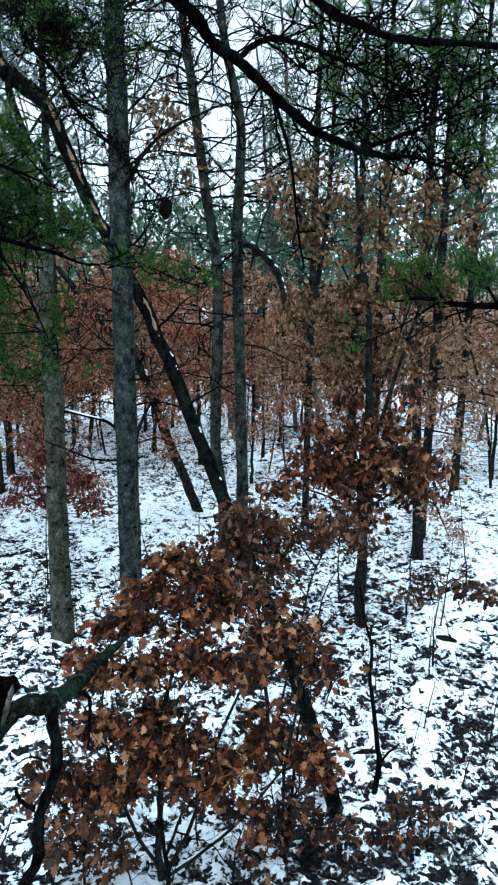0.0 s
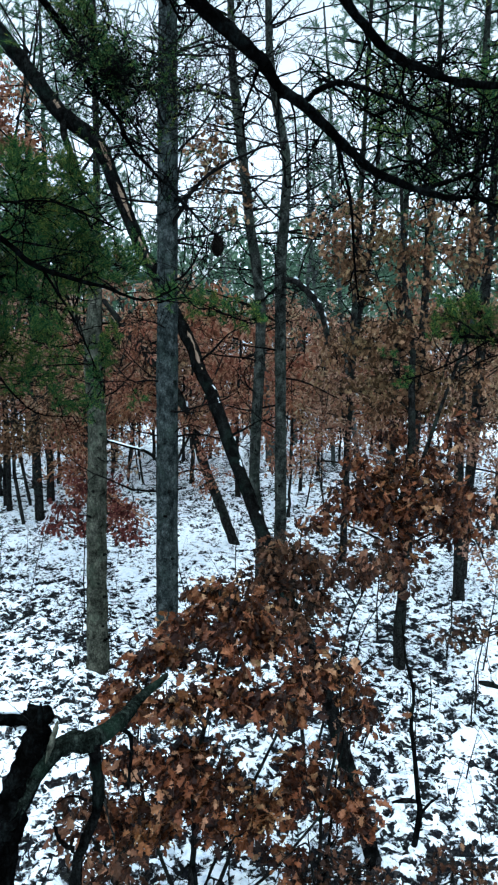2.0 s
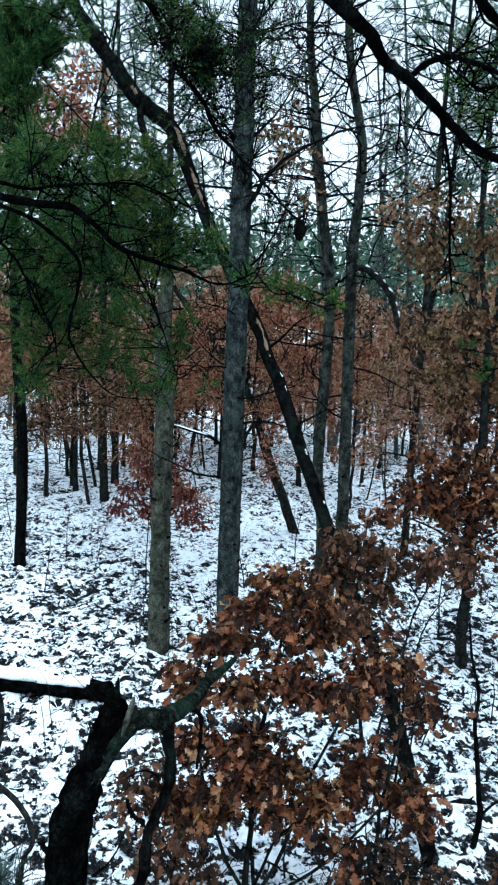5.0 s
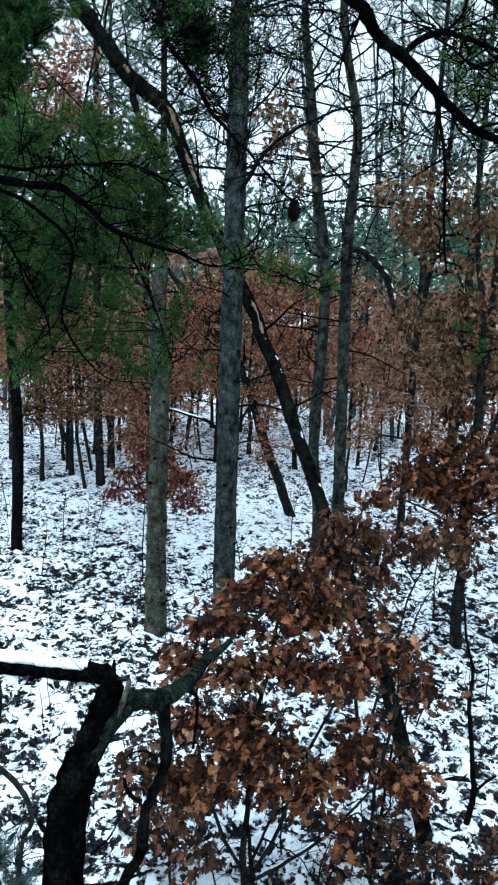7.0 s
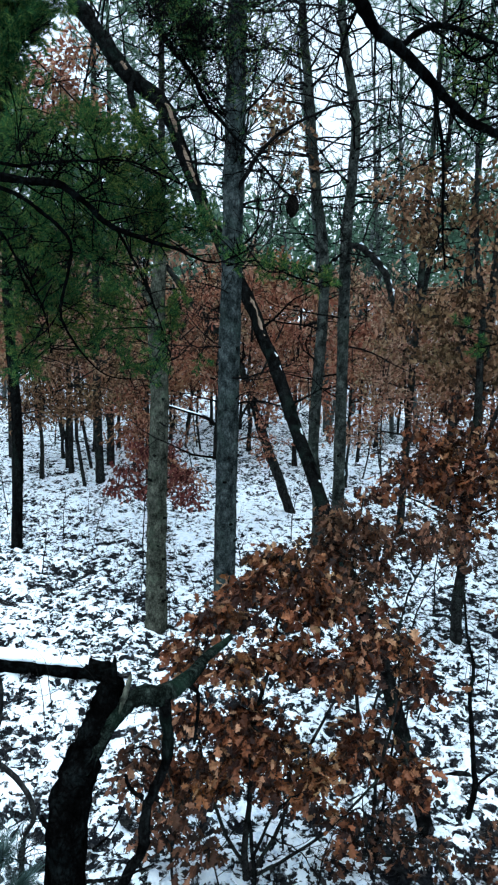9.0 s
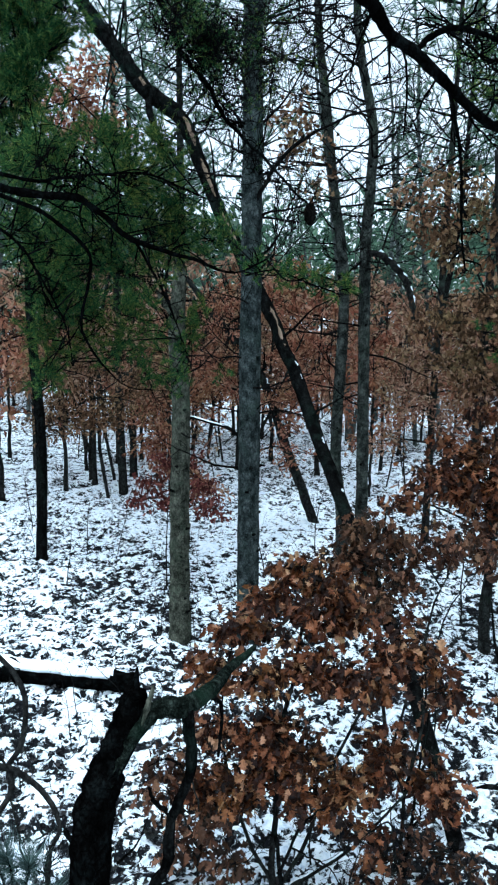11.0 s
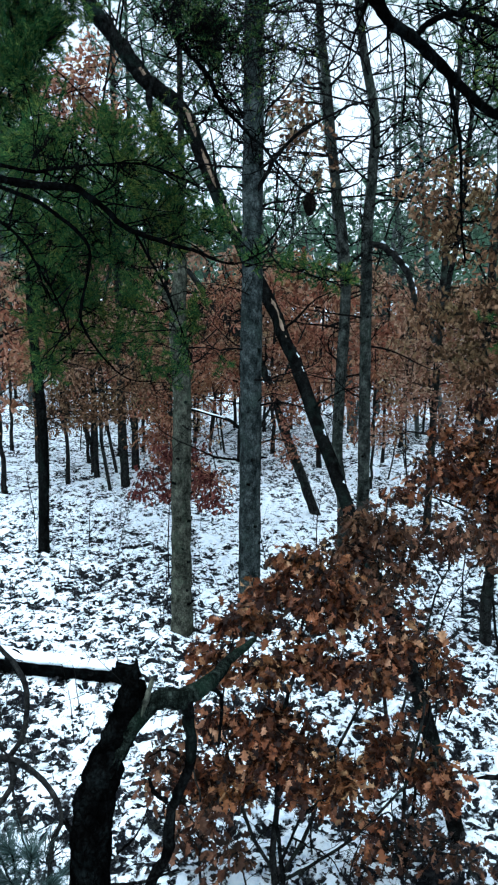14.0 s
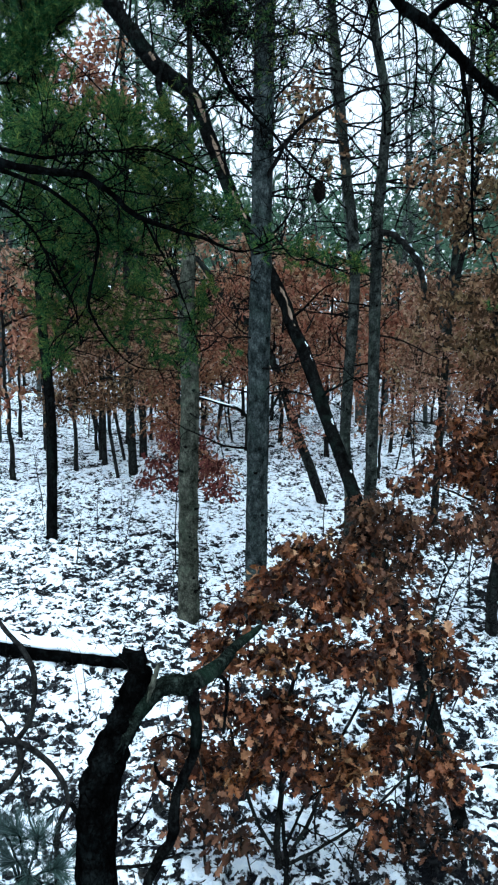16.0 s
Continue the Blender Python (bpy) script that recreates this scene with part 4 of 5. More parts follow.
left_pine = bough_pine((-2.45, 0.5, -0.05), 10.5, "near pine with drooping dark green needle boughs",
    [([(-2.4, 0.5, 5.75), (-1.95, 1.4, 5.42), (-1.59, 2.0, 5.30), (-1.36, 2.1, 5.29), (-1.33, 2.3, 5.23), (-1.32, 2.7, 5.15), (-1.23, 3.3, 5.11), (-1.1, 3.9, 5.05), (-0.88, 4.0, 5.15)], (0.03, 0.019, 0.016, 0.014, 0.010, 0.005), 26, 0.35),
     ([(-1.85, 1.8, 5.36), (-1.74, 2.3, 5.29), (-1.70, 2.5, 5.24), (-1.66, 2.8, 5.11), (-1.73, 2.95, 4.97), (-1.89, 3.15, 4.73), (-1.94, 3.3, 4.59), (-1.90, 3.5, 4.39), (-1.77, 3.6, 4.25), (-1.56, 3.8, 4.21)], (0.012, 0.011, 0.010, 0.010, 0.008, 0.006, 0.003), 14, 0.22),
     ([(-1.95, 1.6, 5.45), (-1.76, 2.3, 5.41), (-1.56, 2.3, 5.41), (-1.46, 2.6, 5.48), (-1.34, 3.0, 5.54), (-1.1, 3.4, 5.45)], (0.010, 0.007, 0.004), 26, 0.35),
     ([(-2.38, 0.5, 6.2), (-2.95, 2.2, 6.5), (-3.0, 3.2, 6.7), (-2.75, 3.9, 6.85)], (0.022, 0.016, 0.006), 0, 0),
     ([(-2.4, 0.5, 5.6), (-2.95, 2.4, 5.8), (-2.85, 3.3, 6.05), (-2.6, 3.9, 6.2)], (0.020, 0.014, 0.006), 0, 0),
     ([(-1.33, 2.7, 5.15), (-1.48, 3.5, 4.92), (-1.6, 4.2, 4.62), (-1.72, 4.9, 4.25)], (0.008, 0.006, 0.003), 10, 0.2),
     ([(-2.1, 2.9, 5.1), (-2.2, 3.5, 4.7), (-2.4, 4.0, 4.35)], (0.007, 0.004), 8, 0.2),
     ([(-1.9, 1.5, 5.4), (-1.95, 2.2, 5.25), (-2.1, 2.9, 5.1), (-2.2, 3.3, 4.8)], (0.010, 0.008, 0.004), 26, 0.35),
     ([(-1.06, 4.1, 5.04), (-0.85, 4.1, 5.08), (-0.6, 3.8, 5.0), (-0.35, 3.4, 4.92), (-0.22, 3.2, 4.93)], (0.006, 0.004, 0.003), 5, 0.15),
     ([(-2.35, 0.5, 7.6), (-1.75, 2.0, 7.0), (-1.33, 3.0, 6.5), (-1.27, 3.2, 6.3), (-1.21, 3.2, 6.21), (-1.07, 3.2, 6.06), (-1.0, 3.2, 5.91), (-0.83, 3.2, 5.74), (-0.70, 3.2, 5.62), (-0.59, 3.18, 5.5), (-0.45, 3.15, 5.38)], (0.028, 0.024, 0.018, 0.015, 0.013, 0.012, 0.010, 0.008, 0.007, 0.005), 34, 0.4),
     ([(-2.35, 0.5, 7.0), (-1.3, 0.75, 6.45), (-0.5, 0.95, 5.95), (-0.061, 1.08, 5.63), (0.017, 1.16, 5.569), (0.097, 1.25, 5.524), (0.21, 1.35, 5.45), (0.35, 1.5, 5.38), (0.51, 1.6, 5.34), (0.66, 1.7, 5.33)], (0.034, 0.028, 0.022, 0.018, 0.016, 0.0145, 0.0135, 0.012, 0.009), 8, 0.25),
     ([(0.10, 1.27, 5.52), (0.17, 1.3, 5.58), (0.25, 1.4, 5.62), (0.41, 1.6, 5.63), (0.7, 1.8, 5.58)], (0.009, 0.008, 0.004), 12, 0.3),
     ([(-0.5, 0.95, 5.85), (0.05, 1.2, 5.9), (0.34, 1.4, 5.73), (0.49, 1.5, 5.69), (0.65, 1.6, 5.68), (1.05, 1.85, 5.74), (1.6, 2.2, 5.8)], (0.016, 0.013, 0.012, 0.009), 14, 0.4),
     ([(0.21, 1.35, 5.45), (0.27, 1.6, 5.3), (0.30, 1.8, 5.1), (0.33, 1.9, 4.95)], (0.006, 0.005, 0.003), 6, 0.12),
     ([(0.51, 1.6, 5.34), (0.8, 1.9, 5.5), (1.1, 2.2, 5.75)], (0.008, 0.006, 0.003), 15, 0.35),
     ([(0.35, 1.5, 5.38), (0.55, 1.8, 5.5), (0.75, 2.1, 5.7)], (0.005, 0.003), 15, 0.32),
     ([(0.60, 1.68, 5.33), (0.75, 1.9, 5.37), (1.0, 2.1, 5.33)], (0.009, 0.003), 16, 0.25)],
    [(-1.93, 2.95, 5.71, 0.22, 0), (-1.53, 3.61, 5.85, 0.15, 0), (-1.73, 3.17, 5.44, 0.24, 0), (-2.02, 3.06, 5.13, 0.24, 0), (-1.72, 3.39, 5.03, 0.24, 0),
     (-1.49, 3.83, 5.44, 0.22, 0), (-2.32, 3.61, 4.85, 0.24, 0), (-1.36, 4.05, 5.30, 0.2, 0), (-2.43, 3.39, 5.35, 0.26, 0), (-2.32, 3.28, 5.68, 0.26, 0), (-1.94, 3.94, 4.74, 0.2, 12), (-1.85, 4.38, 4.58, 0.16, 8),
     (-1.06, 4.60, 5.13, 0.14, 14), (-0.81, 4.38, 5.08, 0.13, 14), (-0.61, 3.94, 5.00, 0.12, 14), (-0.41, 3.77, 4.96, 0.10, 12), (-0.27, 3.61, 4.93, 0.08, 11), (-2.60, 3.94, 4.30, 0.16, 8), (-1.66, 4.16, 4.14, 0.12, 6), (-1.44, 4.93, 4.25, 0.12, 5),
     (-2.06, 3.61, 5.06, 0.24, 18),
     (-1.92, 4.27, 4.99, 0.24, 16), (-2.44, 3.83, 4.63, 0.22, 14), (-2.10, 4.05, 4.72, 0.22, 14), (-1.98, 4.71, 4.44, 0.18, 9), (-1.89, 5.37, 4.14, 0.14, 7), (-2.68, 4.05, 4.30, 0.2, 10), (-1.26, 3.2, 6.6, 0.24, 12), (-1.12, 3.0, 6.45, 0.2, 8), (-1.95, 3.6, 5.2, 0.26, 26), (-2.3, 3.7, 4.9, 0.26, 24), (-1.6, 3.9, 5.4, 0.24, 20), (-2.05, 4.0, 4.45, 0.2, 14), (-1.5, 4.4, 4.75, 0.18, 12),
     (-2.85, 3.9, 6.7, 0.28, 20), (-2.75, 3.8, 6.35, 0.28, 22), (-2.72, 3.8, 6.0, 0.28, 22), (-2.25, 3.9, 5.85, 0.26, 20), (-2.55, 4.1, 6.9, 0.26, 14), (-2.6, 3.9, 7.05, 0.3, 16), (-3.0, 3.9, 6.95, 0.3, 18), (-1.89, 4.2, 4.3, 0.10, 9), (-1.80, 4.2, 4.27, 0.10, 9), (-1.68, 4.2, 4.2, 0.09, 9), (-2.82, 4.2, 4.15, 0.12, 10), (-1.94, 4.2, 4.62, 0.12, 9), (-2.1, 3.4, 5.6, 0.22, 22), (-1.75, 3.5, 5.6, 0.22, 22),
     (-2.68, 4.00, 6.92, 0.26, 34), (-2.48, 4.10, 6.93, 0.24, 34), (-2.56, 4.00, 6.67, 0.24, 30), (-2.76, 3.90, 6.71, 0.26, 30), (-2.67, 3.90, 6.38, 0.20, 24), (-2.60, 3.80, 6.06, 0.20, 24),
     (-2.21, 3.90, 4.64, 0.14, 14), (-2.55, 4.00, 4.45, 0.14, 14), (-2.12, 4.10, 4.51, 0.12, 12), (-2.81, 4.10, 4.26, 0.12, 12), (-1.91, 4.20, 4.47, 0.12, 12), (-1.55, 4.30, 4.66, 0.12, 12), (-1.64, 4.30, 4.48, 0.10, 10),
     (-2.38, 4.00, 6.71, 0.15, 24), (-2.28, 4.00, 6.81, 0.15, 22), (-2.48, 4.00, 6.55, 0.12, 16),
     (-1.97, 3.70, 5.85, 0.22, 26), (-1.78, 3.80, 5.89, 0.20, 26), (-1.68, 3.90, 5.72, 0.20, 26), (-1.80, 3.70, 5.67, 0.22, 28), (-2.00, 3.50, 5.60, 0.22, 28), (-1.51, 4, 5.57, 0.17, 22), (-2.23, 3.50, 5.63, 0.22, 24), (-1.72, 3.90, 5.48, 0.20, 24), (-2.13, 3.60, 5.33, 0.22, 26), (-2.57, 3.90, 6.68, 0.26, 26), (-2.67, 3.80, 6.42, 0.26, 26), (-2.57, 3.80, 6.21, 0.24, 24), (-2.45, 3.60, 5.76, 0.22, 22), (-1.89, 3.70, 5.27, 0.20, 22), (-1.59, 4.00, 5.22, 0.18, 20), (-2.43, 3.60, 5.14, 0.22, 26), (-2.20, 3.80, 4.80, 0.20, 22), (-2.57, 3.80, 4.63, 0.18, 18)],
    51, 32, [(-1.12, 3.2, 6.32, 0.09, 260), (-1.02, 3.2, 6.3, 0.08, 200), (-1.08, 3.2, 6.2, 0.07, 150), (-1.3, 3.5, 6.42, 0.2, 45), (-1.0, 3.5, 6.4, 0.2, 40), (-1.3, 3.5, 6.12, 0.11, 36), (-1.15, 3.5, 6.24, 0.2, 40), (-1.08, 3.5, 5.97, 0.18, 14), (-1.2, 2.9, 6.28, 0.13, 110), (-1.05, 3.3, 6.2, 0.24, 70), (-0.95, 3.4, 6.0, 0.22, 40), (-0.78, 3.6, 6.3, 0.26, 36), (-1.1, 3.3, 5.9, 0.11, 24), (-0.6, 3.9, 6.4, 0.26, 24), (-0.75, 3.5, 6.1, 0.24, 24), (-1.26, 3.2, 6.55, 0.22, 60), (-0.96, 3.0, 6.34, 0.16, 26), (-1.95, 3.4, 6.74, 0.26, 40), (-1.15, 3.0, 6.55, 0.2, 60),
     (-1.24, 3.60, 6.54, 0.20, 70), (-1.02, 3.60, 6.37, 0.20, 50), (-0.91, 3.60, 6.52, 0.22, 50), (-1.13, 3.50, 6.21, 0.16, 40), (-0.76, 3.70, 6.49, 0.24, 30), (-1.28, 3.40, 6.58, 0.20, 60), (-1.53, 3.50, 6.67, 0.20, 40),
     (0.3, 3.0, 6.15, 0.3, 22), (0.48, 2.6, 5.95, 0.28, 32), (0.66, 2.4, 5.98, 0.3, 20), (0.85, 2.4, 6.02, 0.32, 24), (1.07, 2.4, 5.97, 0.3, 24), (0.38, 3.0, 5.94, 0.26, 26), (0.57, 2.4, 5.7, 0.24, 26), (0.77, 2.4, 5.7, 0.28, 26), (1.01, 2.6, 5.8, 0.3, 22), (1.3, 3.0, 5.85, 0.3, 20), (0.58, 2.1, 5.52, 0.13, 56), (0.68, 2.1, 5.52, 0.13, 44), (0.75, 2.1, 5.6, 0.2, 20)])

def pine_cone(c, parent):
    """A closed cone of small overlapping scales."""
    rnd = np.random.default_rng(3)
    g = Geo()
    tube(g, spline([np.array(c) + (0, 0, 0.055), np.array(c), np.array(c) - (0, 0, 0.06)], 8), (0.008, 0.026, 0.028, 0.012), 8)
    for k in range(70):
        a, z = k * 2.4, 0.05 - 0.11 * k / 70
        r = 0.028 * math.sin(math.pi * (0.12 + 0.8 * k / 70))
        p = np.array(c) + (r * math.cos(a), r * math.sin(a), z)
        w = np.array((math.cos(a), math.sin(a), 0.5))
        tube(g, [p, p + w * 0.006, p + w * 0.011], (0.007, 0.006, 0.002), 5)
    part("pine_cone", g, CONE, parent, "dark closed pine cone")


pine_cone((-0.45, 3.12, 5.335), left_pine)

bough_pine((2.75, 4.5, -0.05), 10, "near pine with upturned green needle tufts",
    [([(2.7, 4.5, 4.6), (2.1, 4.15, 4.72), (1.71, 4.0, 4.80), (1.45, 4.0, 4.81), (1.2, 4.0, 4.85), (1.0, 4.0, 4.83)], (0.036, 0.026, 0.017, 0.007), 14, 0.25),
     ([(1.71, 4.0, 4.80), (1.62, 4.0, 4.95), (1.55, 4.0, 5.1)], (0.01, 0.004), 3, 0.15), ([(1.3, 4.0, 4.83), (1.1, 4.3, 4.65), (0.88, 4.8, 4.5), (0.75, 5.0, 4.5)], (0.008, 0.003), 8, 0.25),
     ([(1.6, 4.05, 4.8), (1.35, 4.2, 4.7), (1.15, 4.3, 4.55)], (0.008, 0.003), 6, 0.25),
     ([(2.7, 4.5, 7.2), (2.0, 4.6, 6.7), (1.5, 4.8, 6.45), (1.0, 5.0, 6.4)], (0.02, 0.014, 0.006), 40, 0.5), ([(2.7, 4.5, 6.7), (2.2, 4.9, 6.4), (1.6, 5.2, 6.3)], (0.016, 0.006), 36, 0.45)],
    [(1.0, 4.0, 5.0, 0.13, 18), (1.18, 4.0, 5.06, 0.14, 20), (1.42, 4.0, 5.08, 0.15, 20), (1.6, 4.0, 5.02, 0.15, 18), (1.75, 4.05, 4.95, 0.15, 18), (1.1, 4.05, 4.9, 0.12, 14), (1.3, 4.05, 4.92, 0.13, 14), (0.88, 5.0, 4.53, 0.1, 10), (0.65, 5.0, 4.65, 0.09, 6), (0.98, 4.5, 4.9, 0.1, 6),
     (1.5, 4.8, 6.5, 0.25, 12), (1.1, 5.0, 6.5, 0.22, 10), (2.0, 4.7, 6.6, 0.25, 12), (1.7, 5.1, 6.35, 0.22, 12), (0.9, 5.1, 6.65, 0.22, 12), (0.44, 6.0, 7.2, 0.3, 14), (0.6, 6.0, 6.7, 0.3, 14), (1.84, 6.4, 6.25, 0.3, 12), (2.2, 6.4, 6.1, 0.3, 14), (1.3, 5.0, 6.8, 0.3, 16), (1.6, 5.0, 6.8, 0.3, 16), (2.0, 5.0, 6.4, 0.3, 14)],
    52, 10)


# ---- oaks that have kept their brown leaves ----
oak("oak_sapling", "bushy young oak covered in rusty brown leaves", (-0.69, 3.95, -0.16),
    [[(-0.69, 3.95, -0.16), (-0.74, 4.0, 0.5), (-0.72, 4.1, 1.3), (-0.6, 4.3, 2.0), (-0.62, 4.6, 2.7)],
     [(-0.69, 3.97, 0.0), (-0.48, 4.0, 0.45), (-0.3, 4.1, 1.1), (0.0, 4.2, 1.8), (0.15, 4.3, 2.0)],
     [(-0.7, 3.96, 0.02), (-0.95, 3.9, 0.6), (-1.2, 4.1, 1.2), (-1.25, 4.3, 1.7)],
     [(-0.66, 3.97, 0.0), (-0.3, 4.0, 0.3), (0.1, 4.1, 0.7), (0.5, 4.4, 1.2), (0.5, 4.5, 1.95)]],
    (0.028, 0.018, 0.018, 0.015),
    [(-0.68, 4.7, 2.6), (-0.43, 4.5, 2.58), (-0.86, 4.4, 2.4), (-0.46, 4.3, 2.36), (-0.17, 4.7, 2.25), (-1.15, 4.5, 2.1), (-1.27, 4.3, 1.75), (-0.81, 4.0, 1.93), (-0.43, 4.2, 1.98), (-0.06, 4.1, 2.0), (0.15, 4.4, 1.98),
     (-1.38, 4.2, 1.3), (-0.90, 3.9, 1.50), (-0.50, 3.8, 1.42), (-0.75, 3.9, 1.38), (-1.45, 4.0, 0.78), (-0.99, 3.8, 1.07), (-0.54, 3.7, 1.2), (-0.21, 3.9, 1.13), (0.12, 4.2, 1.2), (0.46, 4.3, 1.05)],
    61, leaf=0.097, count=255, singles=298, twig_r=0.006, spread=0.2, category="sapling")
oak("oak_sapling", "low oak sprout with drooping brown leaves", (-1.25, 3.7, -0.16),
    [[(-1.25, 3.7, -0.16), (-1.3, 3.72, 0.3), (-1.28, 3.72, 0.8), (-1.4, 3.8, 1.15)], [(-1.22, 3.7, 0.0), (-1.0, 3.6, 0.4), (-0.75, 3.5, 0.65)]], (0.014, 0.01),
    [(-1.22, 3.7, 0.78), (-1.45, 3.6, 0.6), (-1.78, 4.0, 1.05), (-1.02, 3.6, 0.5), (-1.75, 4.2, 0.62), (-1.48, 3.9, 0.35)], 62, leaf=0.10, count=66, singles=60, spread=0.17, material=DARK_LEAF, category="sapling")
oak("oak_sapling", "small oak sprout with rusty leaves at its tips", (0.34, 4.25, -0.16),
    [[(0.34, 4.25, -0.16), (0.3, 4.3, 0.7), (0.42, 4.4, 1.5), (0.4, 4.55, 2.15)], [(0.33, 4.27, 0.0), (0.25, 4.1, 0.5), (0.2, 4.1, 0.9)]], (0.018, 0.012),
    [(0.37, 4.6, 2.14), (0.55, 4.5, 1.96), (0.66, 4.6, 1.55), (0.62, 4.55, 1.75), (0.0, 3.9, 0.72), (0.20, 4.60, 1.15), (0.17, 4.60, 0.97)], 63, leaf=0.108, count=56, singles=120, spread=0.16, category="sapling")
oak("oak_sapling", "slim oak with dark purplish brown leaves", (0.15, 6.0, -0.16),
    [[(0.15, 6.0, -0.16), (0.05, 6.0, 1.0), (-0.05, 6.0, 2.0), (0.0, 6.1, 2.8)], [(0.17, 6.02, 0.0), (0.4, 6.2, 0.9), (0.6, 6.4, 1.8), (0.85, 6.5, 2.3)]], (0.022, 0.016),
    [(-0.3, 6.2, 2.45), (0.0, 6.0, 2.52), (0.09, 5.8, 2.2), (-0.42, 6.1, 2.12), (0.31, 6.3, 2.29), (-0.05, 5.6, 1.96), (0.9, 6.5, 2.33), (1.2, 6.5, 2.2), (0.1, 6.2, 1.6), (-0.2, 5.9, 1.75), (-0.24, 6.10, 2.58), (-0.08, 6.10, 2.32), (0.09, 6.10, 2.43), (-0.27, 6.10, 2.04), (0.30, 6.10, 2.04), (0.50, 6.10, 2.44), (0.72, 6.10, 2.56), (-0.47, 6.10, 2.28)], 64, leaf=0.102, count=82, singles=160, spread=0.2, material=DARK_LEAF, category="sapling")
oak("oak_tree", "slender oak with layered clumps of rusty leaves", (1.45, 8.71, -0.16),
    [[(1.45, 8.71, -0.16), (1.40, 8.7, 1.0), (1.35, 8.7, 1.9), (1.38, 8.7, 4.0), (1.2, 8.7, 5.6), (1.05, 8.7, 6.8)], [(1.36, 8.7, 2.4), (1.8, 8.7, 4.0), (2.2, 8.7, 5.6), (2.3, 8.7, 6.6)]], (0.075, 0.03),
    [(0.27, 8.4, 2.67), (0.6, 8.3, 2.7), (0.88, 8.2, 2.81), (1.4, 8.0, 2.64), (2.05, 8.4, 2.88), (2.52, 8.6, 2.27), (1.31, 8.2, 1.85), (1.78, 8.8, 3.2), (1.15, 9.0, 3.48), (0.66, 8.8, 3.13), (1.7, 8.2, 2.5), (2.4, 8.4, 2.6), (1.0, 8.3, 2.4), (0.4, 8.4, 2.45), (0.75, 8.2, 2.55), (1.15, 8.3, 2.6), (1.5, 8.4, 2.95), (0.0, 8.4, 2.3), (1.36, 8.3, 2.2), (2.0, 8.3, 2.4), (1.1, 8.4, 3.0), (1.9, 8.6, 3.6)],
    65, leaf=0.12, count=130, singles=298, spread=0.27, twig_r=0.007)
oak("oak_tree", "tall thin oak with dull brown leaves high up", (1.593, 9.9, -0.16),
    [[(1.593, 9.9, -0.16), (1.55, 9.75, 2.5), (1.5, 9.2, 4.4), (1.4, 8.9, 6.6)], [(1.6, 9.1, 3.6), (2.0, 9.0, 5.0), (2.4, 8.8, 6.4)], [(1.55, 9.05, 4.2), (1.0, 8.9, 5.2), (0.5, 8.8, 6.4)]], (0.035, 0.02, 0.018),
    [(0.4, 8.6, 6.5), (0.87, 8.8, 6.2), (1.55, 8.4, 6.47), (2.06, 8.8, 6.33), (2.52, 8.6, 6.43), (0.42, 8.9, 5.97), (1.24, 8.4, 5.45), (1.97, 9.0, 5.84), (0.98, 8.6, 4.95), (1.64, 8.8, 4.35), (2.47, 8.5, 5.8), (1.3, 9.0, 6.0), (0.65, 8.9, 5.5), (1.75, 8.9, 5.1), (2.2, 9.0, 4.9), (1.1, 8.9, 4.2), (0.55, 8.7, 5.7), (0.93, 8.8, 4.67), (0.4, 8.9, 4.65), (0.88, 8.9, 3.8), (1.42, 8.8, 4.1), (0.07, 8.8, 6.3), (0.25, 8.8, 5.9), (0.2, 8.8, 4.64), (1.2, 8.8, 5.9), (1.06, 8.8, 4.97), (1.38, 8.8, 4.69), (0.85, 8.8, 4.06), (0.3, 8.8, 4.03), (1.8, 8.8, 3.9), (2.2, 8.8, 4.3), (2.3, 8.9, 5.2), (1.9, 8.9, 6.0)],
    66, leaf=0.088, count=135, spread=0.30, twig_r=0.007, material=OLIVE_LEAF, shapes=LEAVES)
oak("oak_sapling", "low oak sprout with dark leaves over snow", (2.3, 7.6, -0.16), [[(2.3, 7.6, -0.16), (2.25, 7.55, 0.6), (2.3, 7.5, 1.2)]], (0.015,),
    [(1.85, 7.5, 1.1), (2.1, 7.5, 1.2), (2.79, 7.5, 1.15), (2.6, 7.6, 1.25), (3.0, 7.6, 1.1)], 67, leaf=0.11, count=40, spread=0.16, material=DARK_LEAF, shapes=LEAVES, category="sapling")
oak("oak_sapling", "ground-hugging oak sprout with blackish leaves", (1.45, 4.6, -0.16), [[(1.45, 4.6, -0.16), (1.47, 4.58, 0.12), (1.5, 4.55, 0.28)]], (0.01,),
    [(1.3, 4.55, 0.22), (1.55, 4.6, 0.25), (1.75, 4.6, 0.2), (1.1, 4.4, 0.18), (1.5, 4.4, 0.15)], 167, leaf=0.09, count=26, spread=0.14, material=DARK_LEAF, shapes=LEAVES, category="sapling")
oak("oak_sapling", "ground-hugging oak sprout with blackish leaves", (0.5, 4.35, -0.16), [[(0.5, 4.35, -0.16), (0.5, 4.33, 0.15), (0.52, 4.3, 0.35)]], (0.01,),
    [(0.4, 4.3, 0.3), (0.6, 4.3, 0.32), (0.75, 4.4, 0.25), (0.2, 4.2, 0.3), (0.9, 4.2, 0.2), (0.04, 4.10, 0.47), (0.23, 4.10, 0.41), (-0.07, 4.10, 0.17), (0.34, 4.10, 0.73)], 168, leaf=0.09, count=24, spread=0.15, material=DARK_LEAF, shapes=LEAVES, category="sapling")
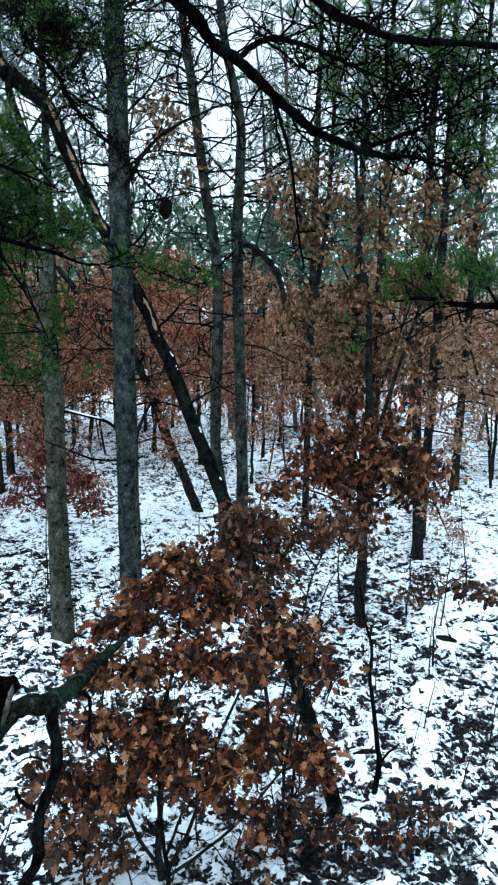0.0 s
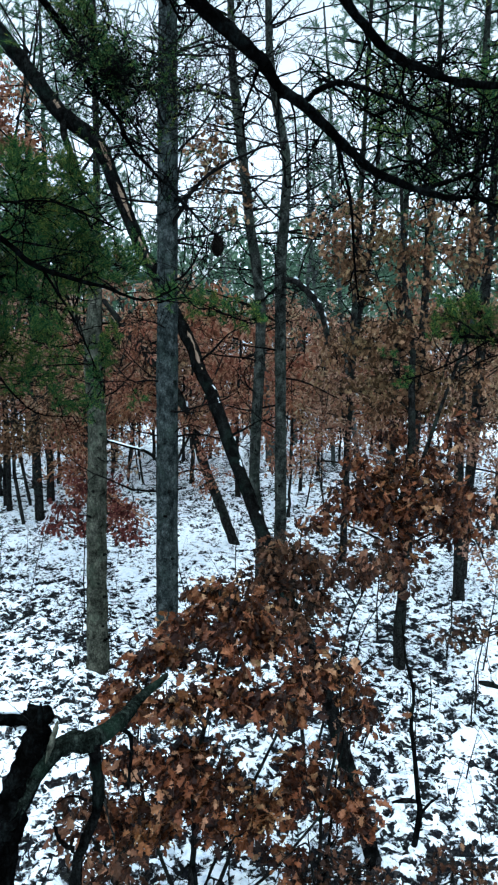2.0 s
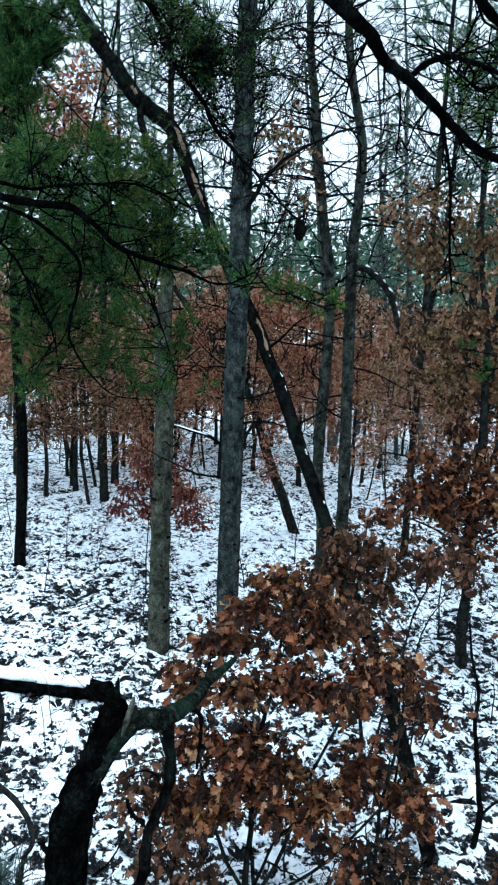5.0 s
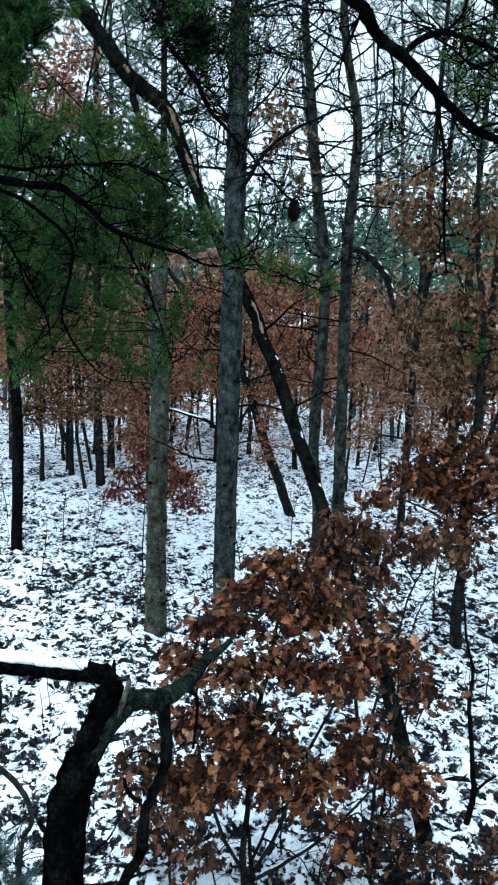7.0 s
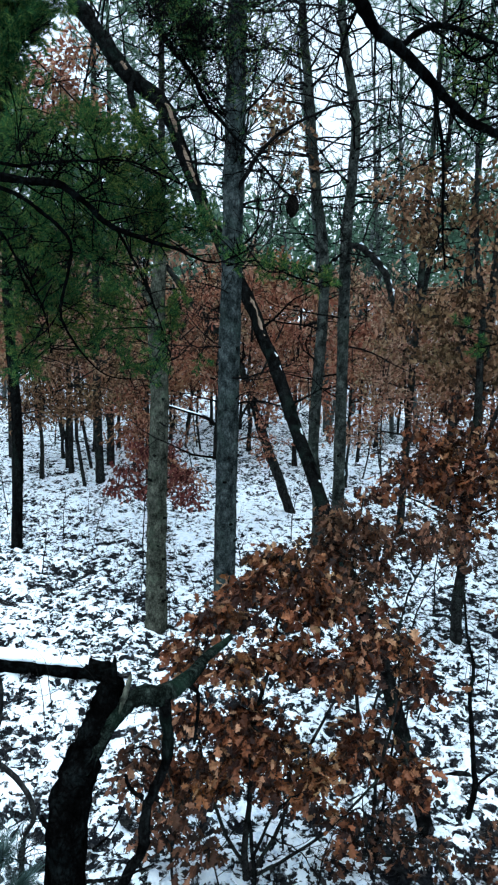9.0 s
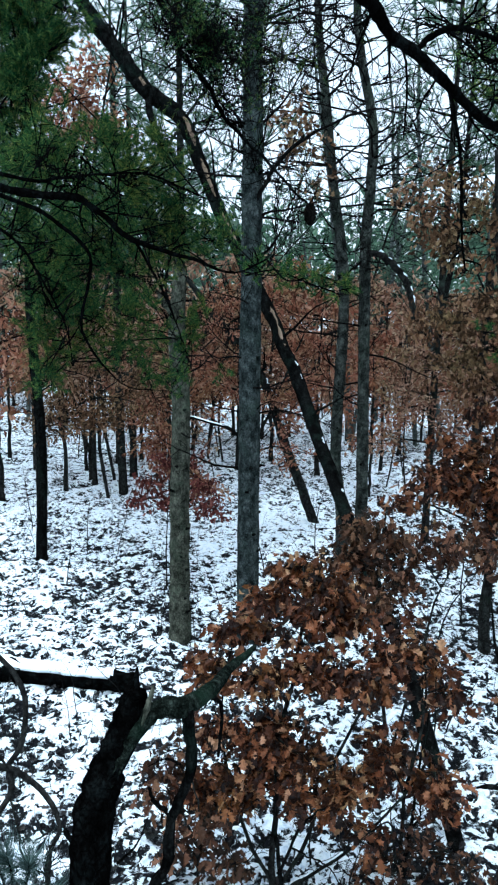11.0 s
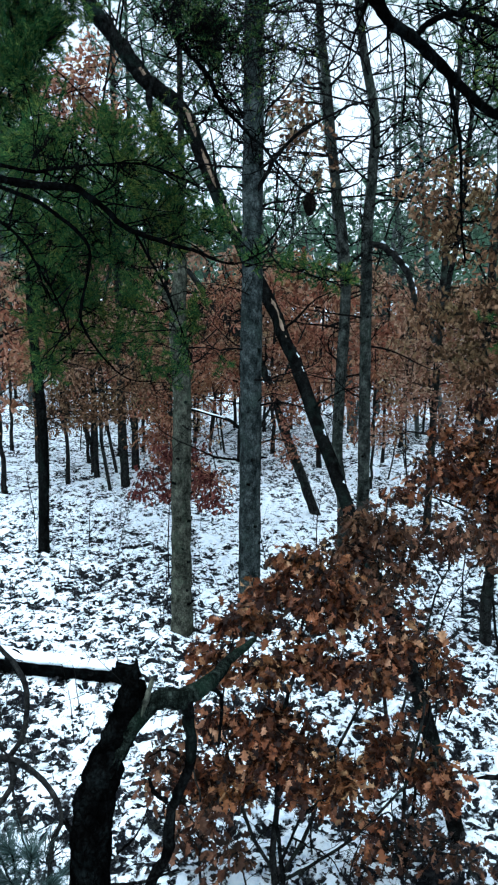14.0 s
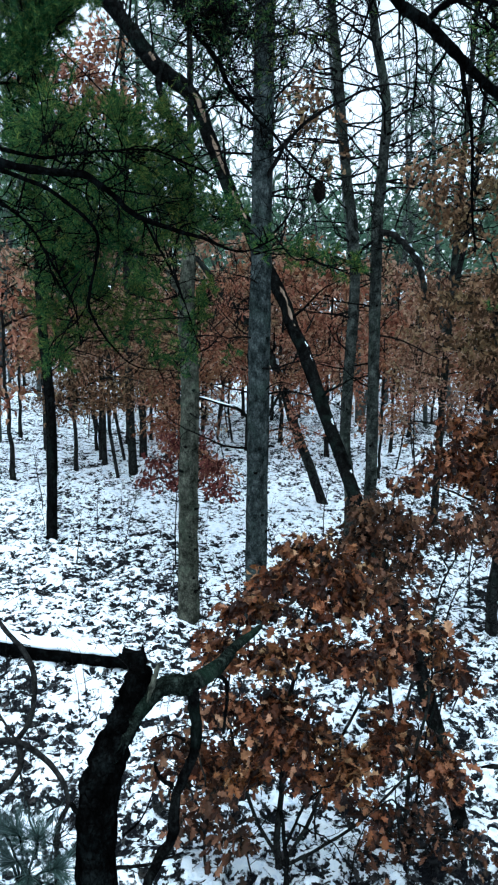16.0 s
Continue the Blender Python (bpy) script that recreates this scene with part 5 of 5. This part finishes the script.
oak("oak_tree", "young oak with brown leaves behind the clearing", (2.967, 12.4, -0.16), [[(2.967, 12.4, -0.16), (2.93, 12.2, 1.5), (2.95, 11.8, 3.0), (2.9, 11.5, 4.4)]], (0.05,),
    [(3.14, 11.5, 3.69), (2.37, 11.7, 3.76), (3.76, 11.5, 3.39), (2.96, 11.3, 2.8), (3.56, 11.2, 2.42), (1.86, 11.6, 3.65), (2.5, 11.3, 3.1), (3.3, 11.3, 4.3), (2.2, 11.4, 4.6), (2.75, 9.1, 1.3), (4.1, 11.2, 2.9), (2.2, 11.5, 2.6)], 68, leaf=0.09, count=220, shapes=FAR_SHAPES, spread=0.32, twig_r=0.008, material=HAZED_LEAF)
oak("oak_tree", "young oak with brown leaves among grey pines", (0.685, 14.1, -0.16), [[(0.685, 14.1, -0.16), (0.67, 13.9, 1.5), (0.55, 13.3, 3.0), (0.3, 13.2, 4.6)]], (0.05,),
    [(-0.24, 13.0, 3.37), (0.07, 13.5, 4.49), (0.9, 13.0, 3.62), (-0.32, 12.5, 2.29), (0.46, 12.8, 2.95), (0.5, 13.2, 4.0), (-0.1, 12.8, 2.8), (0.9, 12.9, 2.6), (1.3, 13.1, 3.2), (0.1, 13.1, 3.9), (1.3, 13.3, 4.3)], 69, leaf=0.09, count=220, shapes=FAR_SHAPES, spread=0.34, twig_r=0.008, material=HAZED_LEAF)
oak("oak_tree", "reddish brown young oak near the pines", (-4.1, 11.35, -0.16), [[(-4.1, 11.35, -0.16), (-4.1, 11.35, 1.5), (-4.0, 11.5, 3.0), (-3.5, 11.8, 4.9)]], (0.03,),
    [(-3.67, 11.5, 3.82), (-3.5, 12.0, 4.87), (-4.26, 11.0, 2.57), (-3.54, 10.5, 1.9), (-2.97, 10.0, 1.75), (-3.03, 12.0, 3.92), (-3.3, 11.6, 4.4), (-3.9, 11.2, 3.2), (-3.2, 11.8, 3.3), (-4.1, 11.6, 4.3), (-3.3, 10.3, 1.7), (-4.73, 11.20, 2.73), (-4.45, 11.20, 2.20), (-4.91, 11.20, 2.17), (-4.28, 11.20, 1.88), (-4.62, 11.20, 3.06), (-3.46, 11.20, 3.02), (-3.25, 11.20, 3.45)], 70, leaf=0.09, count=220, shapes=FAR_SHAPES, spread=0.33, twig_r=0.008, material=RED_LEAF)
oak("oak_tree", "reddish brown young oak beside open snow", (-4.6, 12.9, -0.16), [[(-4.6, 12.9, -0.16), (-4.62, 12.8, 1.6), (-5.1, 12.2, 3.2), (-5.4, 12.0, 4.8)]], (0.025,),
    [(-5.93, 11.0, 3.95), (-4.99, 12.0, 4.38), (-5.59, 12.0, 3.47), (-6.4, 11.0, 3.45), (-4.87, 12.0, 3.0), (-5.3, 11.6, 4.2), (-6.0, 11.6, 4.6), (-6.6, 11.5, 4.0), (-4.6, 11.9, 3.7), (-5.2, 12.0, 3.0), (-5.0, 12.2, 5.0)], 71, leaf=0.09, count=220, shapes=FAR_SHAPES, spread=0.36, twig_r=0.008, material=HAZED_LEAF)
oak("oak_tree", "young oak with olive and rust leaves under pine boughs", (-7.45, 11.9, -0.16), [[(-7.45, 11.9, -0.16), (-7.42, 11.9, 1.6), (-6.8, 11.7, 3.0), (-6.2, 11.5, 4.3)], [(-7.0, 11.75, 2.5), (-5.8, 11.5, 3.1), (-5.0, 11.2, 3.6)]], (0.03, 0.02),
    [(-7.08, 11.6, 3.87), (-5.9, 11.4, 3.72), (-4.89, 11.2, 3.46), (-6.74, 11.6, 2.99), (-5.56, 11.4, 2.97), (-4.37, 11.0, 3.92), (-7.35, 11.6, 3.29), (-6.24, 11.4, 4.24), (-4.59, 11.0, 3.0), (-6.3, 11.5, 3.4), (-5.3, 11.3, 3.9), (-6.64, 11.40, 2.91), (-6.04, 11.40, 2.83), (-5.45, 11.40, 2.71), (-7.14, 11.40, 2.54), (-5.87, 11.40, 2.45), (-5.16, 11.40, 2.50), (-6.26, 11.40, 3.32), (-6.66, 11.40, 2.34)], 75, leaf=0.09, count=210, shapes=FAR_SHAPES, spread=0.40, twig_r=0.007, material=OLIVE_LEAF)
oak("oak_sapling", "low oak with dark maroon leaves behind a pine", (-3.75, 9.7, -0.16), [[(-3.75, 9.7, -0.16), (-3.74, 9.7, 0.7), (-3.7, 9.7, 1.5), (-3.6, 9.8, 2.3)]], (0.012,),
    [(-3.94, 9.6, 1.96), (-4.38, 9.8, 1.57), (-3.05, 9.6, 1.84), (-2.7, 9.4, 1.64), (-3.32, 9.8, 2.25), (-3.72, 9.8, 2.32), (-3.51, 9.5, 1.63), (-4.03, 9.70, 1.93), (-3.78, 9.70, 1.66), (-2.99, 9.70, 1.92), (-2.69, 9.70, 1.56)], 76, leaf=0.09, count=85, spread=0.22, twig_r=0.004, material=MAROON, category="sapling")
oak("oak_tree", "slim oak with reddish leaves behind grey pines", (-3.15, 13.4, -0.16), [[(-3.15, 13.4, -0.16), (-3.1, 13.4, 1.5), (-2.6, 13.4, 2.9), (-2.0, 13.8, 4.5)]], (0.045,),
    [(-2.27, 13.0, 2.5), (-1.92, 12.5, 1.91), (-2.41, 13.5, 3.75), (-1.89, 14.0, 3.98), (-1.72, 15.0, 3.2), (-2.1, 13.3, 3.1), (-2.6, 13.2, 3.0), (-1.5, 14.0, 3.4), (-2.3, 13.8, 4.5)], 72, leaf=0.09, count=220, shapes=FAR_SHAPES, spread=0.33, twig_r=0.008, material=RED_LEAF)
oak("oak_tree", "tall oak with a few rusty leaves up high", (-7.97, 15.7, -0.16), [[(-7.97, 15.7, -0.16), (-8.0, 15.7, 3.0), (-7.8, 15.0, 6.0), (-7.1, 13.4, 9.4)]], (0.06,),
    [(-7.03, 13.29, 9.27), (-7.69, 13.29, 9.06), (-6.4, 13.29, 9.45), (-7.2, 13.29, 8.41), (-6.26, 13.46, 8.59), (-7.72, 13.46, 7.9), (-6.86, 13.29, 8.76)], 73, leaf=0.14, count=260, shapes=FAR_SHAPES, spread=0.55, twig_r=0.009, material=RED_LEAF)
oak("oak_tree", "thin oak with a few reddish leaves up high", (-2.42, 10.2, -0.16), [[(-2.42, 10.2, -0.16), (-2.47, 10.2, 3.0), (-2.4, 10.1, 6.0), (-2.1, 10.0, 8.2)]], (0.035,),
    [(-1.81, 10.0, 7.62), (-1.65, 10.0, 7.85), (-1.69, 10.0, 7.4), (-1.4, 10.0, 7.23), (-1.57, 10.0, 7.11), (-1.3, 10.0, 6.7)], 74, leaf=0.10, count=60, spread=0.3, twig_r=0.006, material=OLIVE_LEAF)


# ---- bare saplings and the twining stems ----
def bare_sapling(base, height, seed, label="bare thin sapling standing in the snow", lean=(0, 0), r=0.01, n=7, group="bare saplings"):
    rnd = np.random.default_rng(seed)
    z = float(ground_z(np.array(base[0]), np.array(base[1]))) - 0.05
    s = thing("bare_sapling", (base[0], base[1], z), label, "sapling", group)
    g, tw = Geo(), Geo()
    line = grow((base[0], base[1], z), (lean[0], lean[1], 1), height, rnd, 10, 0.25, 0.2)
    tube(g, line, (r, r * 0.7, r * 0.25), 6, 0.1, rnd)
    part("stem", g, OAK_BARK, s)
    twiggy(tw, line, r * 0.4, rnd, n, height * 0.32, 1, 0.4, 3, 0.25)
    part("branchwork", tw, TWIG, s, kind="stuff")
    return s


def forked_sapling():
    rnd = np.random.default_rng(81)
    s = thing("bare_sapling", (1.19, 5.08, -0.16), "dark crooked bare sapling with a short fork", "sapling", "bare saplings")
    for path, rad in (([(1.19, 5.08, -0.16), (1.25, 5.1, 0.35), (1.22, 5.1, 0.55), (1.16, 5.1, 1.0), (1.11, 5.1, 1.3), (1.12, 5.1, 1.6), (1.03, 5.1, 1.9), (0.97, 5.1, 2.3)], (0.03, 0.025, 0.019, 0.015, 0.009)), ([(1.25, 5.1, 0.36), (1.33, 5.08, 0.5), (1.42, 5.05, 0.62)], (0.016, 0.008))):
        g = Geo()
        tube(g, spline(path, 16), rad, 8, 0.15, rnd)
        part("stem", g, DARK_BARK, s)
    tw = Geo()
    twiggy(tw, spline([(1.15, 5.1, 1.0), (1.05, 5.1, 1.88), (1.0, 5.1, 2.3)], 8), 0.004, rnd, 9, 0.5, 1, 0.4, 3)
    part("branchwork", tw, TWIG, s, kind="stuff")


forked_sapling()
for k, (x, y, h) in enumerate(((-5.42, 9.28, 1.1), (-5.28, 11.07, 1.3), (-5.85, 10.9, 1.2), (-3.55, 9.1, 0.7), (2.64, 8.82, 1.6), (2.19, 7.35, 0.9), (0.76, 8.66, 1.7), (1.16, 9.69, 2.0), (2.18, 9.16, 1.8), (2.12, 5.24, 0.6), (1.67, 7.31, 0.9), (-0.45, 4.36, 1.0), (0.55, 7.4, 1.6), (0.8, 6.6, 0.9), (1.9, 6.2, 0.7), (3.0, 6.5, 1.2), (2.6, 6.0, 0.9), (-4.4, 8.0, 0.5), (-2.3, 6.9, 0.6), (-1.6, 6.0, 0.9), (0.6, 5.2, 0.8), (1.6, 4.4, 0.6), (-2.2, 10.6, 1.4), (-1.5, 12.2, 1.6), (-4.9, 13.5, 2.4), (-4.2, 14.4, 2.2), (-7.7, 12.0, 1.5), (-0.2, 9.0, 1.8), (3.6, 8.5, 1.4), (3.3, 10.0, 1.9), (-0.9, 3.75, 0.7), (-0.1, 3.9, 0.8), (0.35, 3.95, 0.6))):
    bare_sapling((x, y), h, 200 + k, r=0.006 + 0.004 * h)


def branching_sapling(label, stems, seed):
    """A leafless young oak: dark stems given as (points, radii), each with its fine twigs."""
    rnd = np.random.default_rng(seed)
    s = thing("bare_sapling", stems[0][0][0], label, "sapling", "bare saplings")
    tw = Geo()
    for path, rad in stems:
        g = Geo()
        line = spline(path, 14)
        line[1:-1] += rnd.normal(0, 0.006, (12, 3))
        tube(g, line, rad, 7, 0.15, rnd)
        part("stem", g, DARK_BARK, s)
        twiggy(tw, line[4:], 0.0035, rnd, 7, 0.32, 1, 0.3, 3)
    part("branchwork", tw, TWIG, s, kind="stuff")


branching_sapling("dark forked bare sapling rising from the snow", [([(-0.56, 3.6, -0.1), (-0.58, 3.6, 0.31), (-0.62, 3.6, 0.7), (-0.65, 3.6, 1.04), (-0.66, 3.62, 1.4)], (0.024, 0.018, 0.014, 0.009)),
    ([(-0.60, 3.6, 0.55), (-0.5, 3.6, 0.85), (-0.39, 3.6, 1.06), (-0.27, 3.62, 1.16)], (0.013, 0.010, 0.006)),
    ([(-0.52, 3.6, 0.78), (-0.38, 3.57, 0.76), (-0.24, 3.55, 0.72), (-0.06, 3.5, 0.56)], (0.008, 0.006, 0.004)),
    ([(-0.64, 3.6, 0.89), (-0.74, 3.58, 0.8), (-0.85, 3.55, 0.62)], (0.007, 0.004))], 811)
branching_sapling("dark slim bare sapling under brown oak leaves", [([(0.33, 4.3, -0.1), (0.35, 4.3, 0.3), (0.37, 4.3, 0.57), (0.41, 4.3, 1.01), (0.46, 4.3, 1.65)], (0.022, 0.018, 0.012, 0.008)),
    ([(0.36, 4.3, 0.5), (0.44, 4.28, 0.7), (0.47, 4.28, 1.0)], (0.010, 0.005)), ([(0.35, 4.3, 0.3), (0.25, 4.25, 0.5), (0.12, 4.2, 0.62)], (0.008, 0.004))], 812)


rnd_s = np.random.default_rng(777)
for k in range(76):
    y = 4.2 + 9 * rnd_s.random()
    x = (rnd_s.random() - 0.5) * (y + 3) * 0.95 - 0.1 * y
    bare_sapling((x, y), 0.35 + 0.8 * rnd_s.random(), 800 + k, "thin bare seedling poking through the snow", r=0.006, n=6, group="bare seedlings")


def twining_shrub():
    rnd = np.random.default_rng(91)
    s = thing("twining_shrub", (-2.05, 2.65, -0.16), "leafless shrub with thick curling grey-brown stems", "shrub")
    for path, rad in (([(-2.6, 2.6, 3.2), (-2.30, 2.6, 2.71), (-2.15, 2.6, 2.55), (-2.08, 2.6, 2.37), (-2.12, 2.6, 2.07), (-2.2, 2.55, 1.92)], (0.013, 0.018, 0.018)),
                      ([(-2.6, 2.3, 2.0), (-2.30, 2.4, 1.99), (-2.15, 2.5, 1.95), (-1.98, 2.6, 1.73), (-1.88, 2.6, 1.49), (-1.98, 2.6, 1.16), (-2.05, 2.65, -0.16)], (0.030, 0.025, 0.018, 0.015, 0.02)),
                      ([(-2.15, 2.5, 1.94), (-2.16, 2.5, 1.76), (-2.26, 2.4, 1.63), (-2.5, 2.35, 1.5)], (0.023, 0.018, 0.014)),
                      ([(-2.16, 2.5, 1.74), (-2.11, 2.5, 1.48), (-2.17, 2.6, 1.25), (-2.06, 2.6, 1.09)], (0.008, 0.006)),
                      ([(-2.4, 2.5, 2.3), (-2.25, 2.5, 2.08), (-2.18, 2.5, 1.97)], (0.008, 0.008))):
        g = Geo()
        tube(g, spline(path, 26), rad, 8, 0.15, rnd)
        part("stem", g, VINE, s)
    tw = Geo()
    for k in range(16):
        b = grow((-2.02, 2.62, 1.1), (rnd.normal(0, 0.7), rnd.normal(0, 0.4), 0.8), 0.3 + 0.3 * rnd.random(), rnd, 6, 0.5)
        tube(tw, b, (0.004, 0.0015), 3)
        twiggy(tw, b, 0.002, rnd, 4, 0.12, 1, 0.3, 3)
    part("branchwork", tw, TWIG, s, kind="stuff")


twining_shrub()


def young_pine():
    """A little pine whose long pale needles fan up under the lookout."""
    rnd = np.random.default_rng(92)
    s = thing("young_pine", (-2.3, 2.65, -0.16), "small young pine with long frosted grey-green needles", "sapling")
    g, nd = Geo(), Geo()
    stem = spline([(-2.3, 2.65, -0.16), (-2.25, 2.55, 0.5), (-2.10, 2.42, 1.12)], 8)
    tube(g, stem, (0.02, 0.010), 6)
    part("stem", g, TWIG, s)
    tw = Geo()
    for x, y, z, out in ((-2.05, 2.30, 1.43, (-0.5, 0, 0.9)), (-2.15, 2.30, 1.43, (-0.8, 0, 0.5)), (-1.93, 2.30, 1.41, (0.1, 0, 0.9)), (-2.07, 2.30, 1.25, (-0.9, -0.2, 0.1)), (-1.85, 2.30, 1.25, (0.7, 0, 0.3)), (-2.00, 2.30, 1.19, (0.2, -0.5, -0.1)), (-2.25, 2.35, 1.28, (-1, 0, 0.3)), (-1.85, 2.35, 1.08, (0.4, -0.4, 0.0)), (-2.10, 2.30, 1.03, (-0.5, -0.4, 0.0))):
        b = spline([stem[5], (stem[6] + (x, y, z)) / 2, (x, y, z), np.array((x, y, z)) + unit(out) * 0.07], 8)
        tube(tw, b, (0.011, 0.008, 0.005), 5)
        needles(nd, b[5:], rnd, 1500, 0.25, 0.0024, 0.8, 0.05)
        needles(nd, b[2:], rnd, 480, 0.19, 0.002, 1.0)
    part("branchwork", tw, TWIG, s, kind="stuff")
    part("foliage", nd, FROST, s, kind="stuff", smooth=False)


FROST = leaf_material("frosted_needle", [(0.0, (0.03, 0.05, 0.045)), (0.6, (0.085, 0.12, 0.115)), (1.0, (0.24, 0.29, 0.30))], 0.5, 0.2)
young_pine()


# ---- the woods behind ----
def far_pine(seed, height, label):
    rnd = np.random.default_rng(seed)
    tree = thing("pine_tree", (0, 0, 0), label, "tree", "pines of the far wood")
    g = Geo()
    line = grow((0, 0, -0.1), (rnd.normal(0, 0.02), rnd.normal(0, 0.02), 1), height, rnd, 12, 0.14)
    tube(g, line, (0.085, 0.065, 0.025), 8, 0.1, rnd)
    part("trunk", g, HAZED_BARK, tree)
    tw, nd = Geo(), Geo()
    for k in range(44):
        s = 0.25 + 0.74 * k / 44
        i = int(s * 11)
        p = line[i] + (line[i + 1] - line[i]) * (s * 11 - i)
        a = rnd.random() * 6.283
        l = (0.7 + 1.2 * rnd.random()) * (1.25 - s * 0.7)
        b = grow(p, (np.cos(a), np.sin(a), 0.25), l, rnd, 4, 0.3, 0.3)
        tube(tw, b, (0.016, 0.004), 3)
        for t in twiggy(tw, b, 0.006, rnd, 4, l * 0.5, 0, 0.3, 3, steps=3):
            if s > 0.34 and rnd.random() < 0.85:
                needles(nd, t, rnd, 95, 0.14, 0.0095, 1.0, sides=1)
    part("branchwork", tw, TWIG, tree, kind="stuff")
    part("foliage", nd, HAZED_NEEDLE, tree, kind="stuff", smooth=False)
    return tree


def far_oak(seed, height, label, material, low):
    rnd = np.random.default_rng(seed)
    clumps = [(rnd.normal(0, 0.6), rnd.normal(0, 0.6), height * (low + (1 - low) * rnd.random())) for _ in range(15)]
    return oak("oak_tree", label, (0, 0, -0.1), [[(0, 0, -0.1), (0.05, 0, height * 0.4), (0, 0.05, height)]], (0.05,), clumps, seed, leaf=0.17, count=66, spread=0.5, far=True, shapes=FAR_SHAPES, twig_r=0.009, material=material, group="brown oaks of the far wood")


pines = [far_pine(300 + k, h, "tall far pine with thin hazy blue-green crown") for k, h in enumerate((11.0, 13.5, 9.5))]
oaks = [far_oak(320 + k, h, "far young oak full of dull brown leaves", m, 0.38) for k, (h, m) in enumerate(((4.6, HAZED_LEAF), (5.4, HAZED_LEAF), (4.2, RED_LEAF)))]
bushes = [far_oak(330 + k, h, "far bushy oak brown with leaves to the ground", m, 0.12) for k, (h, m) in enumerate(((4.4, HAZED_LEAF), (5.0, HAZED_LEAF), (4.0, RED_LEAF)))]
bares = [bare_sapling((0, 0), h, 340 + k, "far bare young tree in the snow", r=0.024, n=12, group="bare trees of the far wood") for k, h in enumerate((5.5, 7.0))]
for b in bares:
    b.name = "bare_tree"


def place(kinds, spots, seed):
    """Sets the first tree of each kind at its first spots and copies at the rest."""
    rnd = np.random.default_rng(seed)
    for k, (x, y) in enumerate(spots):
        z = float(ground_z(np.array(x), np.array(y))) - 0.08
        s = 0.8 + 0.5 * rnd.random()
        m = pose(x, y, z, 0, 0, 360 * rnd.random()) @ Matrix.Scale(s, 4)
        if k < len(kinds):
            kinds[k].matrix_basis = m
        else:
            copy_thing(kinds[int(rnd.integers(0, len(kinds)))], m @ Matrix.Diagonal([1 / c for c in kinds[0].scale] + [1]) @ Matrix.Scale(1, 4))


def spots(seed, n, near, far):
    """Spots spread over the view's wedge between two distances."""
    rnd = np.random.default_rng(seed)
    out = []
    while len(out) < n:
        d = near + (far - near) * rnd.random() ** 0.8
        a = radians(-38 + 64 * rnd.random())
        x, y = d * math.sin(a), d * math.cos(a)
        if all((x - p) ** 2 + (y - q) ** 2 > 1.2 for p, q in out) and not (-3.4 < x < -1.2 and y < 17):
            out.append((x, y))
    return out


place(pines, spots(401, 44, 20, 60), 402)
place(oaks, spots(403, 52, 16.5, 27), 404)
place(bushes, spots(407, 85, 26, 44), 408)
place(bares, [(-10.0, 18.7), (-8.05, 15.8), (-7.12, 14.7), (-7.7, 16.4), (-9.4, 18.1), (-8.0, 18.6), (-6.4, 16.2), (-6.0, 19.8), (-5.75, 20.3), (-0.3, 17.7), (0.3, 16.2), (-6.1, 20.0), (6.9, 21.5), (-5.6, 20.1), (5.6, 16.8)] + spots(405, 26, 17, 34), 406)


def far_woods():
    """The closed wall of woods beyond the last trees that can be told apart."""
    rnd = np.random.default_rng(501)
    trunks, brown, green = Geo(), Geo(), Geo()
    for k in range(420):
        d, a = 48 + 60 * rnd.random(), radians(-46 + 80 * rnd.random())
        x, y = d * math.sin(a), d * math.cos(a)
        z = float(ground_z(np.array(x), np.array(y)))
        h = 9 + 7 * rnd.random()
        if k % 3 == 0:
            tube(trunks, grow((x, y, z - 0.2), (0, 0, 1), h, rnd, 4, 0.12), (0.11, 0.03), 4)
        n = 85
        top = rnd.random() < 0.6
        c = np.stack([x + rnd.normal(0, 1.2, n), y + rnd.normal(0, 1.2, n), z + (h * (0.35 + 0.6 * rnd.random(n)) if top else 0.4 + 4.5 * rnd.random(n))], -1)
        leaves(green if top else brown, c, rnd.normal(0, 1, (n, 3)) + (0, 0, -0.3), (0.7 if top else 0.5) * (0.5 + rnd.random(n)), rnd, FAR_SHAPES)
    # no air is modelled; these materials carry the haze in their base colours
    for name, g, m, label in (("far_trunks", trunks, HAZED_BARK, "haze-grey trunks of the distant wood"), ("far_oak_leaves", brown, HAZED_LEAF, "brown oak leaves of the distant wood, paled by haze"), ("far_pine_crowns", green, HAZED_NEEDLE, "hazy blue-green pine crowns of the distant wood")):
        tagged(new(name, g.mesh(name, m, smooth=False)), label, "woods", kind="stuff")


far_woods()
